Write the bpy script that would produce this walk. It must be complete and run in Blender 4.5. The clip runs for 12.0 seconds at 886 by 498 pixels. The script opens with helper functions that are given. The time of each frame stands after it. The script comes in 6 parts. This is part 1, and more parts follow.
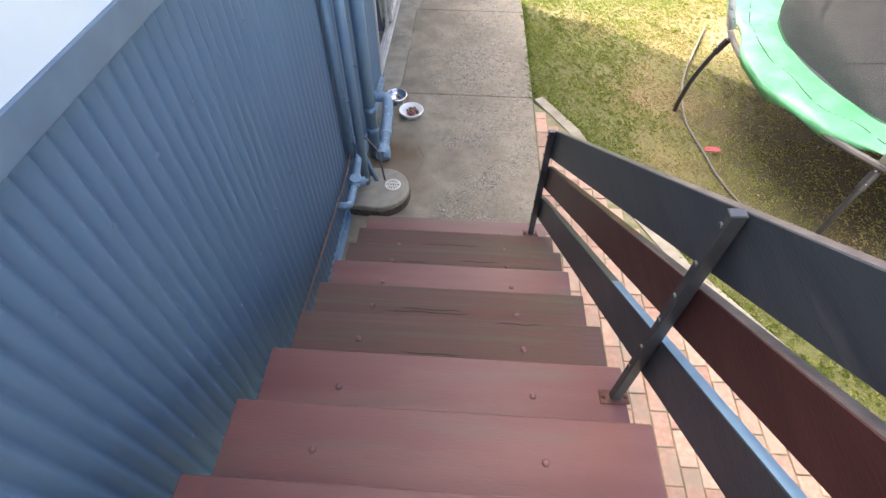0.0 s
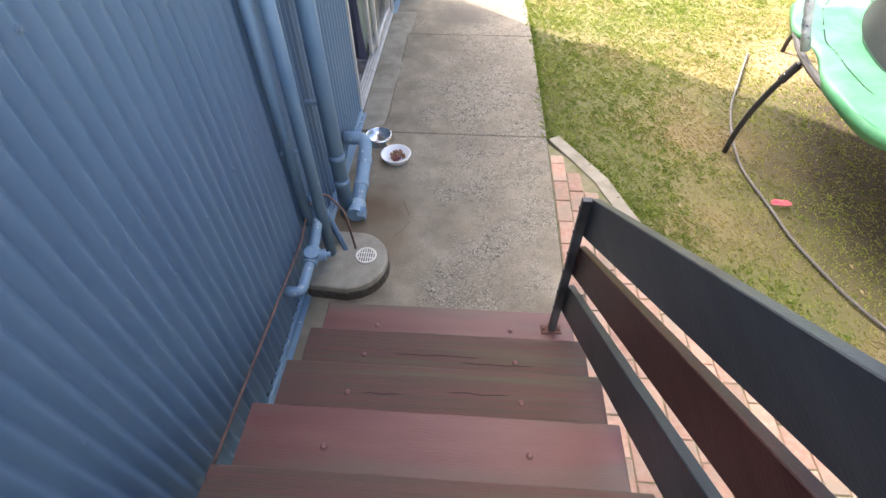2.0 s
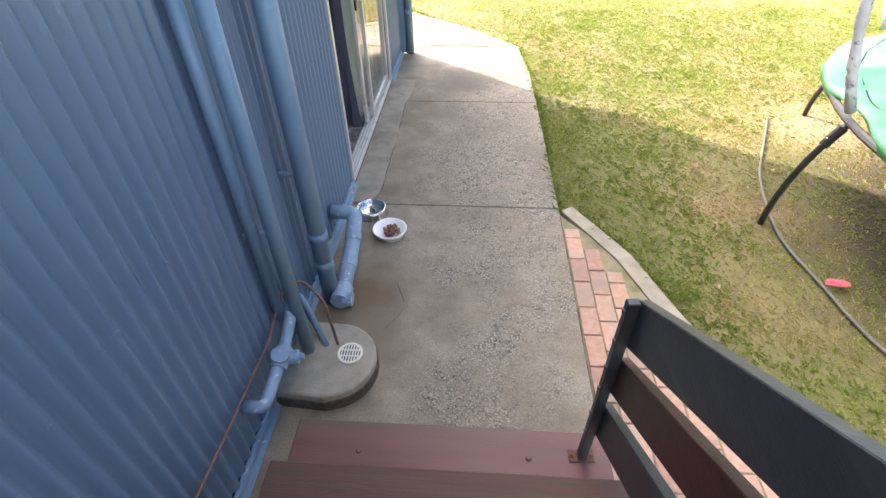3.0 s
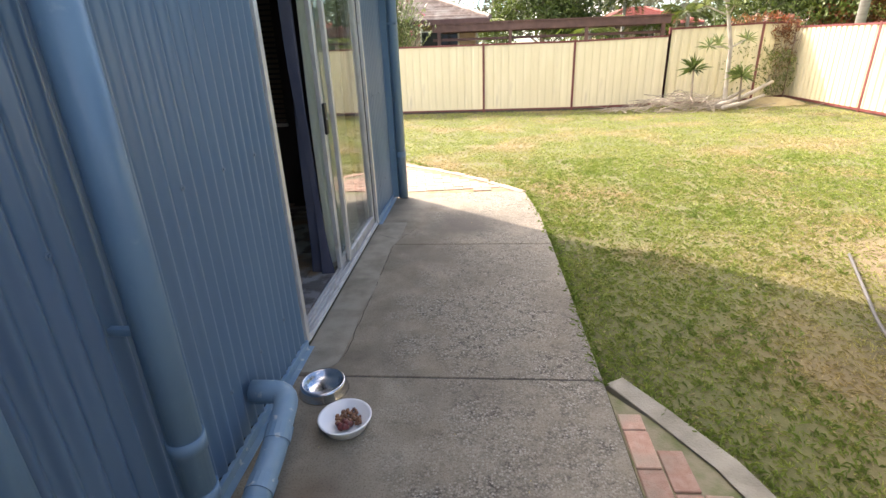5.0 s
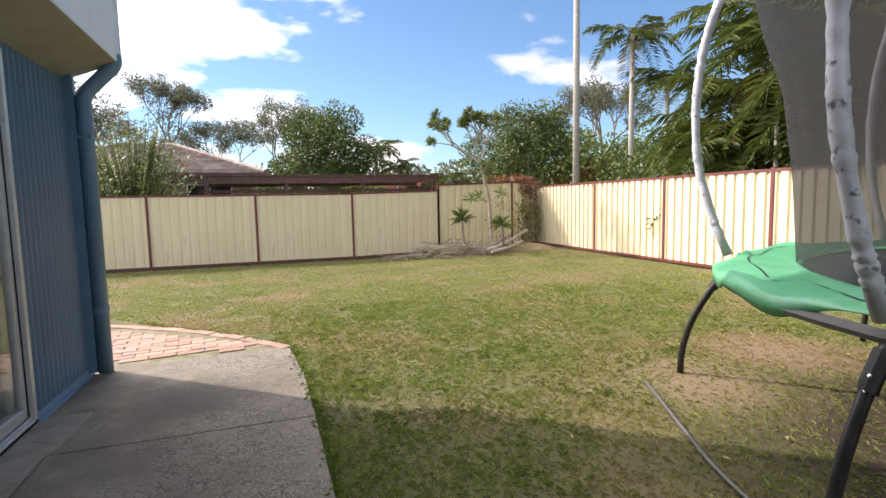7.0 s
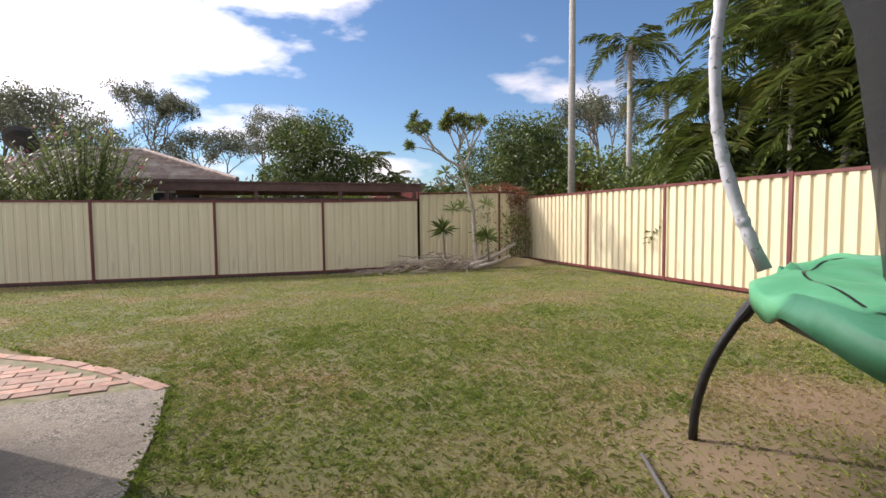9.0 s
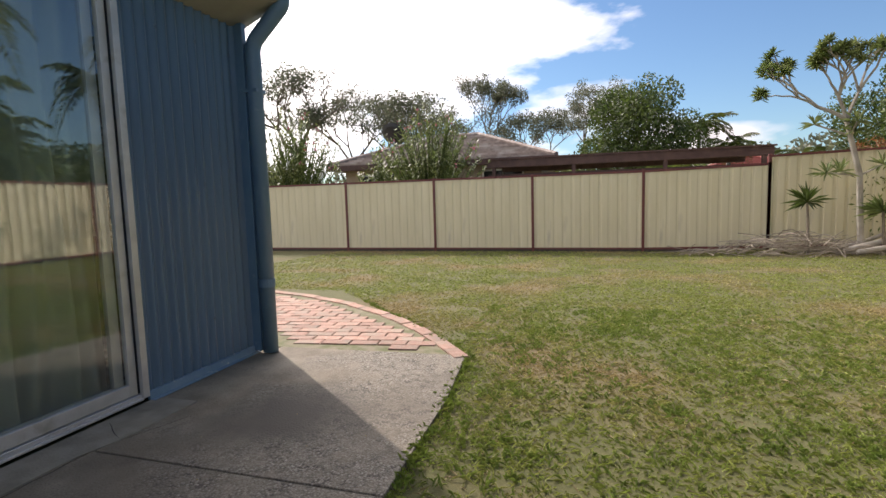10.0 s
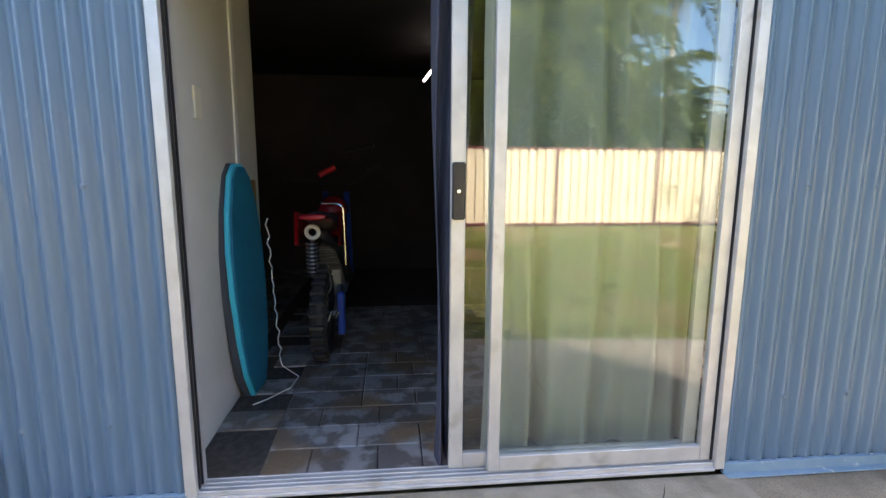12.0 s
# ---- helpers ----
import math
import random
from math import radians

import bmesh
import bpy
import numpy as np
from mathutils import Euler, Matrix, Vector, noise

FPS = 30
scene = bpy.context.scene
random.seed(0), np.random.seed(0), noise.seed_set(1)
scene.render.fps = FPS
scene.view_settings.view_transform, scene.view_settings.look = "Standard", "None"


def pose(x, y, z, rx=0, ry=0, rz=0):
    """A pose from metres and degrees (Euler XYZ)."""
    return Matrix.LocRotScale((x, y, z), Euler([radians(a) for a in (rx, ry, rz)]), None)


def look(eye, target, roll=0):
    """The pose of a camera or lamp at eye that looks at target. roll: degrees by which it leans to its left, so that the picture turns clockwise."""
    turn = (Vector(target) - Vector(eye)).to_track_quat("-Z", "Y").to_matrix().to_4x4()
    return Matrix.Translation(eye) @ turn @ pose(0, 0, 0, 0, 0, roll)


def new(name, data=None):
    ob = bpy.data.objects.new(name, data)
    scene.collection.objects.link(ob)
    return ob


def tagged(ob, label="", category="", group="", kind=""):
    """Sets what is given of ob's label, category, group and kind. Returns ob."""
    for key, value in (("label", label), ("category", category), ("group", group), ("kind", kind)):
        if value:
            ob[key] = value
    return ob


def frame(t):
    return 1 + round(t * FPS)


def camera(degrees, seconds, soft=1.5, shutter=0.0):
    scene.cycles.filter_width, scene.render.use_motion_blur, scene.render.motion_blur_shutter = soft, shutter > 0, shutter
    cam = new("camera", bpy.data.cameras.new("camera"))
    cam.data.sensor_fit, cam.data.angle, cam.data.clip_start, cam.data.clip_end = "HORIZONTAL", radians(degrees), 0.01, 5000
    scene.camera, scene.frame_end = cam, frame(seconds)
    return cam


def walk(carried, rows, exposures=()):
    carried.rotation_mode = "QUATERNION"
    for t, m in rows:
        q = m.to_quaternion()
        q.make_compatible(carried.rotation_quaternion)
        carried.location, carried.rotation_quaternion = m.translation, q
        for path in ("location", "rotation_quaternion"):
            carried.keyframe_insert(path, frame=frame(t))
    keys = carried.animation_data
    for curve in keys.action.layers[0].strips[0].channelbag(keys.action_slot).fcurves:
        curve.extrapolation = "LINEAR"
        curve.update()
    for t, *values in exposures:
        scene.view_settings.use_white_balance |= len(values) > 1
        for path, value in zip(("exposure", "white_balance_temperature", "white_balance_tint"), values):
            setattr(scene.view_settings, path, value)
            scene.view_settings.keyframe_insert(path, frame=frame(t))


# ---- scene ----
cam = camera(83.0, 12.0)
PATH = [
    (0, (-0.078, -0.453, 3.236), (-0.149, 0.807, 1.684), 0.4),
    (0.5, (-0.065, -0.168, 3.074), (-0.142, 1.095, 1.525), 0.3),
    (1, (-0.024, 0.084, 2.924), (-0.107, 1.355, 1.382), 0.0),
    (1.5, (-0.031, 0.323, 2.774), (-0.123, 1.623, 1.257), -0.2),
    (2, (-0.027, 0.586, 2.664), (-0.127, 1.923, 1.18), -0.6),
    (2.5, (-0.022, 0.82, 2.503), (-0.132, 2.241, 1.101), -1.0),
    (3, (-0.042, 1.078, 2.39), (-0.163, 2.589, 1.086), -1.2),
    (3.5, (-0.015, 1.357, 2.21), (-0.145, 2.97, 1.035), -1.4),
    (3.7, (-0.018, 1.449, 2.158), (-0.152, 3.113, 1.057), -1.7),
    (5.5, (0.037, 2.344, 1.545), (-0.133, 4.23, 0.901), -2.1),
    (6, (0.115, 2.606, 1.409), (0.025, 4.546, 0.93), -1.0),
    (6.5, (0.186, 3.062, 1.272), (0.426, 5.029, 0.999), -1.9),
    (7, (0.412, 3.154, 1.345), (1.043, 5.043, 1.159), -1.2),
    (7.2, (0.502, 3.349, 1.319), (1.227, 5.207, 1.166), -1.68),
    (9, (1.241, 4.107, 1.185), (1.878, 5.999, 1.064), -0.55),
    (9.5, (1.301, 4.327, 1.172), (1.445, 6.314, 0.991), -1.3),
    (10, (1.358, 4.735, 1.092), (0.777, 6.64, 0.903), -1.6),
    (10.5, (1.346, 4.857, 1.094), (0.047, 6.36, 0.873), 0.0),
    (11, (1.26, 5.0, 1.125), (-0.446, 6.02, 0.90), 0.8),
    (11.5, (1.08, 5.368, 1.249), (-0.838, 5.854, 0.959), 1.26),
    (12, (0.782, 5.469, 1.321), (-1.181, 5.674, 0.998), 0.35),
]
EXPOSURES = [(0.0, 1.95, 7350, 21), (2.5, 1.95, 7250, 21), (3.7, 1.5, 7200, 21), (5.5, 1.1, 7050, 20), (6.2, 0.8, 6900, 20), (7.0, 0.1, 6700, 21), (9.0, -0.4, 6550, 22), (9.5, -0.45, 6550, 21), (10.0, -0.35, 6750, 20), (10.5, 0.1, 6900, 21), (11.0, 0.9, 6900, 21), (11.5, 1.7, 6950, 22), (12.0, 2.05, 6950, 23)]
walk(cam, [(t, look(eye, target, roll)) for t, eye, target, roll in PATH], EXPOSURES)

# ---- world, sun, exposure ----
SUN_EL, SUN_AZ = radians(42), math.atan2(-0.775, 0.632)   # the sun stands over -x, +y
world = bpy.data.worlds.new("world")
scene.world = world
world.use_nodes = True
wn, wl = world.node_tree.nodes, world.node_tree.links
wn.clear()
w_out = wn.new("ShaderNodeOutputWorld")
w_bg = wn.new("ShaderNodeBackground")
sky = wn.new("ShaderNodeTexSky")
sky.sky_type, sky.sun_disc = "NISHITA", False
sky.sun_elevation, sky.sun_rotation = SUN_EL, SUN_AZ
sky.air_density, sky.dust_density, sky.ozone_density = 1.1, 0.3, 1.3
w_tc = wn.new("ShaderNodeTexCoord")
w_map = wn.new("ShaderNodeMapping")
w_map.inputs["Scale"].default_value = (1.0, 1.0, 2.6)
w_map.inputs["Location"].default_value = (0.35, 0.1, 0.0)
w_noise = wn.new("ShaderNodeTexNoise")
w_noise.inputs["Scale"].default_value = 2.3
w_noise.inputs["Detail"].default_value = 9.0
w_noise.inputs["Roughness"].default_value = 0.52
w_ramp = wn.new("ShaderNodeValToRGB")
w_ramp.color_ramp.elements[0].position, w_ramp.color_ramp.elements[0].color = 0.475, (0, 0, 0, 1)
w_ramp.color_ramp.elements[1].position, w_ramp.color_ramp.elements[1].color = 0.57, (1, 1, 1, 1)
w_mix = wn.new("ShaderNodeMix")
w_mix.data_type = "RGBA"
w_mix.inputs[7].default_value = (12.0, 11.9, 11.8, 1)
wl.new(w_tc.outputs["Generated"], w_map.inputs["Vector"])
wl.new(w_map.outputs["Vector"], w_noise.inputs["Vector"])
w_sep, w_add = wn.new("ShaderNodeSeparateXYZ"), wn.new("ShaderNodeMath")
w_add.operation = "MULTIPLY_ADD"
w_add.inputs[1].default_value = -0.16
wl.new(w_tc.outputs["Generated"], w_sep.inputs[0])
wl.new(w_sep.outputs["X"], w_add.inputs[0])
wl.new(w_noise.outputs["Fac"], w_add.inputs[2])
wl.new(w_add.outputs[0], w_ramp.inputs["Fac"])
wl.new(w_ramp.outputs["Color"], w_mix.inputs[0])
# the sky and its clouds grow brighter towards the sun
w_dot, w_pow, w_gain = wn.new("ShaderNodeVectorMath"), wn.new("ShaderNodeMath"), wn.new("ShaderNodeMapRange")
w_dot.operation, w_pow.operation = "DOT_PRODUCT", "POWER"
w_dot.inputs[1].default_value = (-0.775 * math.cos(SUN_EL), 0.632 * math.cos(SUN_EL), math.sin(SUN_EL))
w_pow.inputs[1].default_value = 5.0
w_gain.inputs["To Min"].default_value, w_gain.inputs["To Max"].default_value = 1.0, 5.0
w_cloud, w_blue = wn.new("ShaderNodeVectorMath"), wn.new("ShaderNodeVectorMath")
w_cloud.operation, w_blue.operation = "SCALE", "MULTIPLY"
w_cloud.inputs[0].default_value = (10.5, 10.4, 10.3)
w_blue.inputs[1].default_value = (0.74, 0.98, 1.14)
w_clamp = wn.new("ShaderNodeMath")
w_clamp.operation = "MAXIMUM"
w_clamp.inputs[1].default_value = 0.0
wl.new(w_tc.outputs["Generated"], w_dot.inputs[0])
wl.new(w_dot.outputs["Value"], w_clamp.inputs[0])
wl.new(w_clamp.outputs[0], w_pow.inputs[0])
wl.new(w_pow.outputs[0], w_gain.inputs["Value"])
wl.new(w_gain.outputs["Result"], w_cloud.inputs["Scale"])
wl.new(w_cloud.outputs[0], w_mix.inputs[7])
wl.new(sky.outputs["Color"], w_blue.inputs[0])
wl.new(w_blue.outputs[0], w_mix.inputs[6])
wl.new(w_mix.outputs[2], w_bg.inputs["Color"])
w_bg.inputs["Strength"].default_value = 0.15
wl.new(w_bg.outputs["Background"], w_out.inputs["Surface"])

sun = new("sun", bpy.data.lights.new("sun", "SUN"))
sun.data.energy, sun.data.angle, sun.data.color = 4.8, radians(0.6), (1.0, 0.95, 0.86)
sun_from = Vector((-0.775 * math.cos(SUN_EL), 0.632 * math.cos(SUN_EL), math.sin(SUN_EL)))
sun.matrix_world = look(sun_from * 30, (0, 0, 0))


# ---- materials ----
def material(name, base, second=None, rough=0.6, metal=0.0, scale=8.0, fine=90.0, bump=0.15, spread=(0.4, 0.65),
             third=None, third_scale=1.3, third_spread=(0.5, 0.7), stretch=(1, 1, 1), vary=0.0, island=0.0, coat=0.0, through_light=0.0):
    """A principled material: two colours mixed by noise, a third in larger stains, fine relief."""
    m = bpy.data.materials.new(name)
    m.use_nodes = True
    nt = m.node_tree
    n, k = nt.nodes, nt.links
    b = n["Principled BSDF"]
    b.inputs["Roughness"].default_value, b.inputs["Metallic"].default_value = rough, metal
    b.inputs["Coat Weight"].default_value = coat
    tc = n.new("ShaderNodeTexCoord")
    mp = n.new("ShaderNodeMapping")
    mp.inputs["Scale"].default_value = stretch
    if vary:
        at = n.new("ShaderNodeVectorMath")
        at.operation = "ADD"
        k.new(tc.outputs["Object"], at.inputs[0])
        k.new(n.new("ShaderNodeObjectInfo").outputs["Location"], at.inputs[1])
        k.new(at.outputs[0], mp.inputs["Vector"])
    else:
        k.new(tc.outputs["Object"], mp.inputs["Vector"])

    def mixed(a, colour, sc, lo, hi, detail=6.0):
        no = n.new("ShaderNodeTexNoise")
        no.inputs["Scale"].default_value, no.inputs["Detail"].default_value = sc, detail
        k.new(mp.outputs["Vector"], no.inputs["Vector"])
        mr = n.new("ShaderNodeMapRange")
        mr.inputs["From Min"].default_value, mr.inputs["From Max"].default_value = lo, hi
        k.new(no.outputs["Fac"], mr.inputs["Value"])
        mx = n.new("ShaderNodeMix")
        mx.data_type = "RGBA"
        k.new(mr.outputs["Result"], mx.inputs[0])
        if isinstance(a, tuple):
            mx.inputs[6].default_value = (*a, 1)
        else:
            k.new(a, mx.inputs[6])
        mx.inputs[7].default_value = (*colour, 1)
        return mx.outputs[2]

    col = mixed(base, second or base, scale, *spread)
    if third:
        col = mixed(col, third, third_scale, *third_spread)
    if vary or island:
        hsv = n.new("ShaderNodeHueSaturation")
        mr = n.new("ShaderNodeMapRange")
        v = vary or island
        mr.inputs["To Min"].default_value, mr.inputs["To Max"].default_value = 1 - v, 1 + v
        if vary:
            k.new(n.new("ShaderNodeObjectInfo").outputs["Random"], mr.inputs["Value"])
        else:
            k.new(n.new("ShaderNodeNewGeometry").outputs["Random Per Island"], mr.inputs["Value"])
        k.new(mr.outputs["Result"], hsv.inputs["Value"])
        k.new(col, hsv.inputs["Color"])
        col = hsv.outputs["Color"]
    k.new(col, b.inputs["Base Color"])
    if bump:
        no = n.new("ShaderNodeTexNoise")
        no.inputs["Scale"].default_value, no.inputs["Detail"].default_value = fine, 5.0
        k.new(mp.outputs["Vector"], no.inputs["Vector"])
        bp = n.new("ShaderNodeBump")
        bp.inputs["Strength"].default_value, bp.inputs["Distance"].default_value = min(1.0, bump * 3), 0.004
        k.new(no.outputs["Fac"], bp.inputs["Height"])
        k.new(bp.outputs["Normal"], b.inputs["Normal"])
    if through_light:
        tr = n.new("ShaderNodeBsdfTranslucent")
        k.new(col, tr.inputs["Color"])
        ms = n.new("ShaderNodeMixShader")
        ms.inputs[0].default_value = through_light
        k.new(b.outputs["BSDF"], ms.inputs[1])
        k.new(tr.outputs["BSDF"], ms.inputs[2])
        k.new(ms.outputs["Shader"], n["Material Output"].inputs["Surface"])
    return m


M = {}
M["blue_steel"] = material("blue_steel", (0.10, 0.17, 0.25), (0.112, 0.185, 0.265), rough=0.32, scale=3, bump=0.02, third=(0.088, 0.15, 0.225), third_scale=0.9, stretch=(1, 1, 0.3))
M["blue_pipe"] = material("blue_pipe", (0.11, 0.195, 0.285), (0.13, 0.22, 0.30), rough=0.4, scale=5, bump=0.03, third=(0.22, 0.30, 0.36), third_scale=14, third_spread=(0.64, 0.76))
M["pale_pipe"] = material("pale_pipe", (0.15, 0.255, 0.35), (0.19, 0.29, 0.37), rough=0.45, scale=9, bump=0.05, third=(0.5, 0.52, 0.5), third_scale=22, third_spread=(0.62, 0.72))
M["flashing"] = material("flashing", (0.11, 0.16, 0.22), (0.14, 0.20, 0.26), rough=0.5, scale=6, bump=0.04, third=(0.12, 0.16, 0.2), third_scale=4)
M["white_wall"] = material("white_wall", (0.72, 0.75, 0.77), (0.78, 0.79, 0.8), rough=0.6, scale=2, bump=0.02, third=(0.6, 0.58, 0.54), third_scale=6, third_spread=(0.66, 0.8))
# cream taken down to include the shade beneath the overhang
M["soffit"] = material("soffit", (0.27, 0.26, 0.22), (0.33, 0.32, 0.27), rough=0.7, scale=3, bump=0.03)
M["tread_paint"] = material("tread_paint", (0.125, 0.043, 0.038), (0.145, 0.058, 0.048), rough=0.5, scale=3, fine=60, bump=0.15, stretch=(0.5, 3, 3), third=(0.105, 0.07, 0.05), third_scale=1.4, third_spread=(0.5, 0.66), vary=0.1)
M["tread_worn"] = material("tread_worn", (0.105, 0.045, 0.036), (0.078, 0.048, 0.033), rough=0.7, scale=6, fine=40, bump=0.6, stretch=(0.3, 9, 9), third=(0.085, 0.072, 0.04), third_scale=2.4, third_spread=(0.54, 0.68), vary=0.1)
M["crack"] = material("crack", (0.02, 0.014, 0.012), rough=0.9, bump=0)
M["bolt"] = material("bolt", (0.15, 0.06, 0.06), (0.2, 0.1, 0.08), rough=0.5, scale=30, bump=0.1)
M["rail_grey"] = material("rail_grey", (0.024, 0.031, 0.040), (0.036, 0.045, 0.054), rough=0.38, scale=4, fine=50, bump=0.1, stretch=(4, 0.6, 4), third=(0.10, 0.10, 0.10), third_scale=2.5, third_spread=(0.62, 0.8))
M["rail_maroon"] = material("rail_maroon", (0.042, 0.013, 0.013), (0.06, 0.021, 0.018), rough=0.42, scale=4, fine=50, bump=0.1, stretch=(4, 0.6, 4), third=(0.10, 0.055, 0.045), third_scale=5, third_spread=(0.66, 0.8))
M["edge_blue"] = material("edge_blue", (0.15, 0.27, 0.36), (0.14, 0.24, 0.33), rough=0.5, scale=20, bump=0.1)
M["edge_worn"] = material("edge_worn", (0.11, 0.085, 0.075), (0.07, 0.05, 0.045), rough=0.6, scale=16, bump=0.15)
M["post_dark"] = material("post_dark", (0.03, 0.034, 0.04), (0.05, 0.055, 0.06), rough=0.45, scale=12, bump=0.06)
M["rust"] = material("rust", (0.12, 0.045, 0.03), (0.07, 0.03, 0.025), rough=0.8, scale=40, bump=0.2)
M["concrete"] = material("concrete", (0.30, 0.272, 0.215), (0.235, 0.208, 0.16), rough=0.85, scale=4.5, fine=150, bump=0.5, third=(0.17, 0.138, 0.10), third_scale=2.4, third_spread=(0.52, 0.68))
M["concrete_edge"] = material("concrete_edge", (0.29, 0.262, 0.205), (0.23, 0.205, 0.158), rough=0.9, scale=9, fine=90, bump=0.4, third=(0.16, 0.14, 0.10), third_scale=3)
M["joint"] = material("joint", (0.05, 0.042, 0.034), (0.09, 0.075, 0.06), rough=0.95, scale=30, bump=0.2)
M["brick"] = material("brick", (0.36, 0.205, 0.145), (0.42, 0.27, 0.20), rough=0.85, scale=24, fine=160, bump=0.35, third=(0.30, 0.23, 0.17), third_scale=5, third_spread=(0.45, 0.65), vary=0.2)
M["sand_joint"] = material("sand_joint", (0.22, 0.19, 0.12), (0.12, 0.13, 0.05), rough=0.95, scale=10, bump=0.3)
M["soil"] = material("soil", (0.085, 0.09, 0.028), (0.11, 0.105, 0.036), rough=0.95, scale=30, fine=130, bump=0.5, spread=(0.35, 0.65), third=(0.155, 0.12, 0.056), third_scale=0.7, third_spread=(0.48, 0.66))
M["grass"] = material("grass", (0.225, 0.275, 0.052), (0.295, 0.32, 0.075), rough=0.6, scale=2.2, bump=0, third=(0.37, 0.30, 0.13), third_scale=0.7, third_spread=(0.48, 0.66), island=0.3, through_light=0.38)
M["grass_green"] = material("grass_green", (0.165, 0.235, 0.042), (0.22, 0.28, 0.055), rough=0.6, scale=4, bump=0, island=0.3, through_light=0.38)
M["straw"] = material("straw", (0.36, 0.29, 0.15), (0.27, 0.21, 0.10), rough=0.7, scale=4, bump=0, island=0.3, through_light=0.2)
M["fence_cream"] = material("fence_cream", (0.66, 0.60, 0.40), (0.70, 0.64, 0.44), rough=0.5, scale=2, bump=0.02, third=(0.52, 0.47, 0.33), third_scale=2.2, third_spread=(0.62, 0.8), stretch=(2, 2, 0.4))
M["fence_red"] = material("fence_red", (0.13, 0.032, 0.03), (0.17, 0.05, 0.045), rough=0.45, scale=5, bump=0.03)
M["alu"] = material("alu", (0.58, 0.57, 0.55), (0.50, 0.49, 0.47), rough=0.38, metal=0.35, scale=9, bump=0.03, third=(0.4, 0.38, 0.34), third_scale=7, third_spread=(0.6, 0.75))
M["black_plastic"] = material("black_plastic", (0.012, 0.012, 0.014), rough=0.4, bump=0)
M["dark_rubber"] = material("dark_rubber", (0.02, 0.02, 0.022), (0.03, 0.03, 0.03), rough=0.7, scale=30, bump=0.1)
M["steel"] = material("steel", (0.55, 0.55, 0.56), rough=0.22, metal=1.0, bump=0)
M["galv"] = material("galv", (0.42, 0.43, 0.44), (0.5, 0.51, 0.52), rough=0.4, metal=0.8, scale=20, bump=0.03)
M["white_bowl"] = material("white_bowl", (0.78, 0.78, 0.77), rough=0.3, bump=0)
M["kibble"] = material("kibble", (0.17, 0.075, 0.035), (0.24, 0.12, 0.06), rough=0.7, scale=60, bump=0.2, island=0.4)
M["meat"] = material("meat", (0.16, 0.025, 0.02), (0.10, 0.02, 0.016), rough=0.35, scale=60, bump=0.3)
M["cream_plastic"] = material("cream_plastic", (0.70, 0.66, 0.55), rough=0.45, bump=0.02)
M["copper"] = material("copper", (0.16, 0.09, 0.07), (0.10, 0.06, 0.05), rough=0.5, metal=0.3, scale=20, bump=0.05)
M["cable_grey"] = material("cable_grey", (0.10, 0.095, 0.09), rough=0.6, bump=0)
M["mat_black"] = material("mat_black", (0.06, 0.06, 0.065), (0.075, 0.075, 0.08), rough=0.7, scale=4, bump=0.03)
M["pad_green"] = material("pad_green", (0.075, 0.34, 0.16), (0.12, 0.42, 0.22), rough=0.45, scale=6, fine=14, bump=0.8, third=(0.15, 0.36, 0.26), third_scale=3, third_spread=(0.55, 0.75))
M["tramp_black"] = material("tramp_black", (0.016, 0.016, 0.018), (0.03, 0.03, 0.03), rough=0.35, scale=20, bump=0.02)
M["foam_grey"] = material("foam_grey", (0.50, 0.52, 0.55), (0.60, 0.62, 0.65), rough=0.5, scale=14, fine=30, bump=1.0, third=(0.12, 0.13, 0.15), third_scale=26, third_spread=(0.6, 0.68))
M["bark"] = material("bark", (0.24, 0.20, 0.15), (0.16, 0.13, 0.10), rough=0.9, scale=12, fine=40, bump=0.5)
M["bark_pale"] = material("bark_pale", (0.42, 0.38, 0.32), (0.30, 0.27, 0.22), rough=0.85, scale=5, fine=30, bump=0.4)
M["palm_trunk"] = material("palm_trunk", (0.30, 0.29, 0.26), (0.38, 0.37, 0.33), rough=0.85, scale=3, fine=20, bump=0.3, stretch=(1, 1, 6))
M["leaf_gum"] = material("leaf_gum", (0.11, 0.125, 0.075), (0.19, 0.205, 0.13), rough=0.5, scale=0.7, bump=0, island=0.45, through_light=0.35)
M["leaf_dark"] = material("leaf_dark", (0.055, 0.09, 0.018), (0.105, 0.145, 0.03), rough=0.5, scale=0.8, bump=0, island=0.5, through_light=0.3)
M["leaf_bright"] = material("leaf_bright", (0.10, 0.15, 0.025), (0.16, 0.20, 0.04), rough=0.45, scale=0.8, bump=0, island=0.45, through_light=0.3)
M["leaf_palm"] = material("leaf_palm", (0.065, 0.10, 0.018), (0.13, 0.155, 0.03), rough=0.42, scale=0.6, bump=0, third=(0.19, 0.15, 0.05), third_scale=0.5, third_spread=(0.58, 0.72), island=0.45, through_light=0.3)
M["leaf_rose"] = material("leaf_rose", (0.6, 0.16, 0.22), rough=0.6, bump=0)
M["leaf_red"] = material("leaf_red", (0.25, 0.07, 0.03), (0.2, 0.12, 0.04), rough=0.5, scale=0.8, bump=0, island=0.4, through_light=0.3)
M["leaf_spiky"] = material("leaf_spiky", (0.14, 0.195, 0.055), (0.23, 0.265, 0.10), rough=0.5, scale=1.5, bump=0, island=0.45, through_light=0.3)
M["dry_palm"] = material("dry_palm", (0.5, 0.42, 0.27), (0.4, 0.32, 0.18), rough=0.8, scale=1.5, bump=0, island=0.3, through_light=0.2)
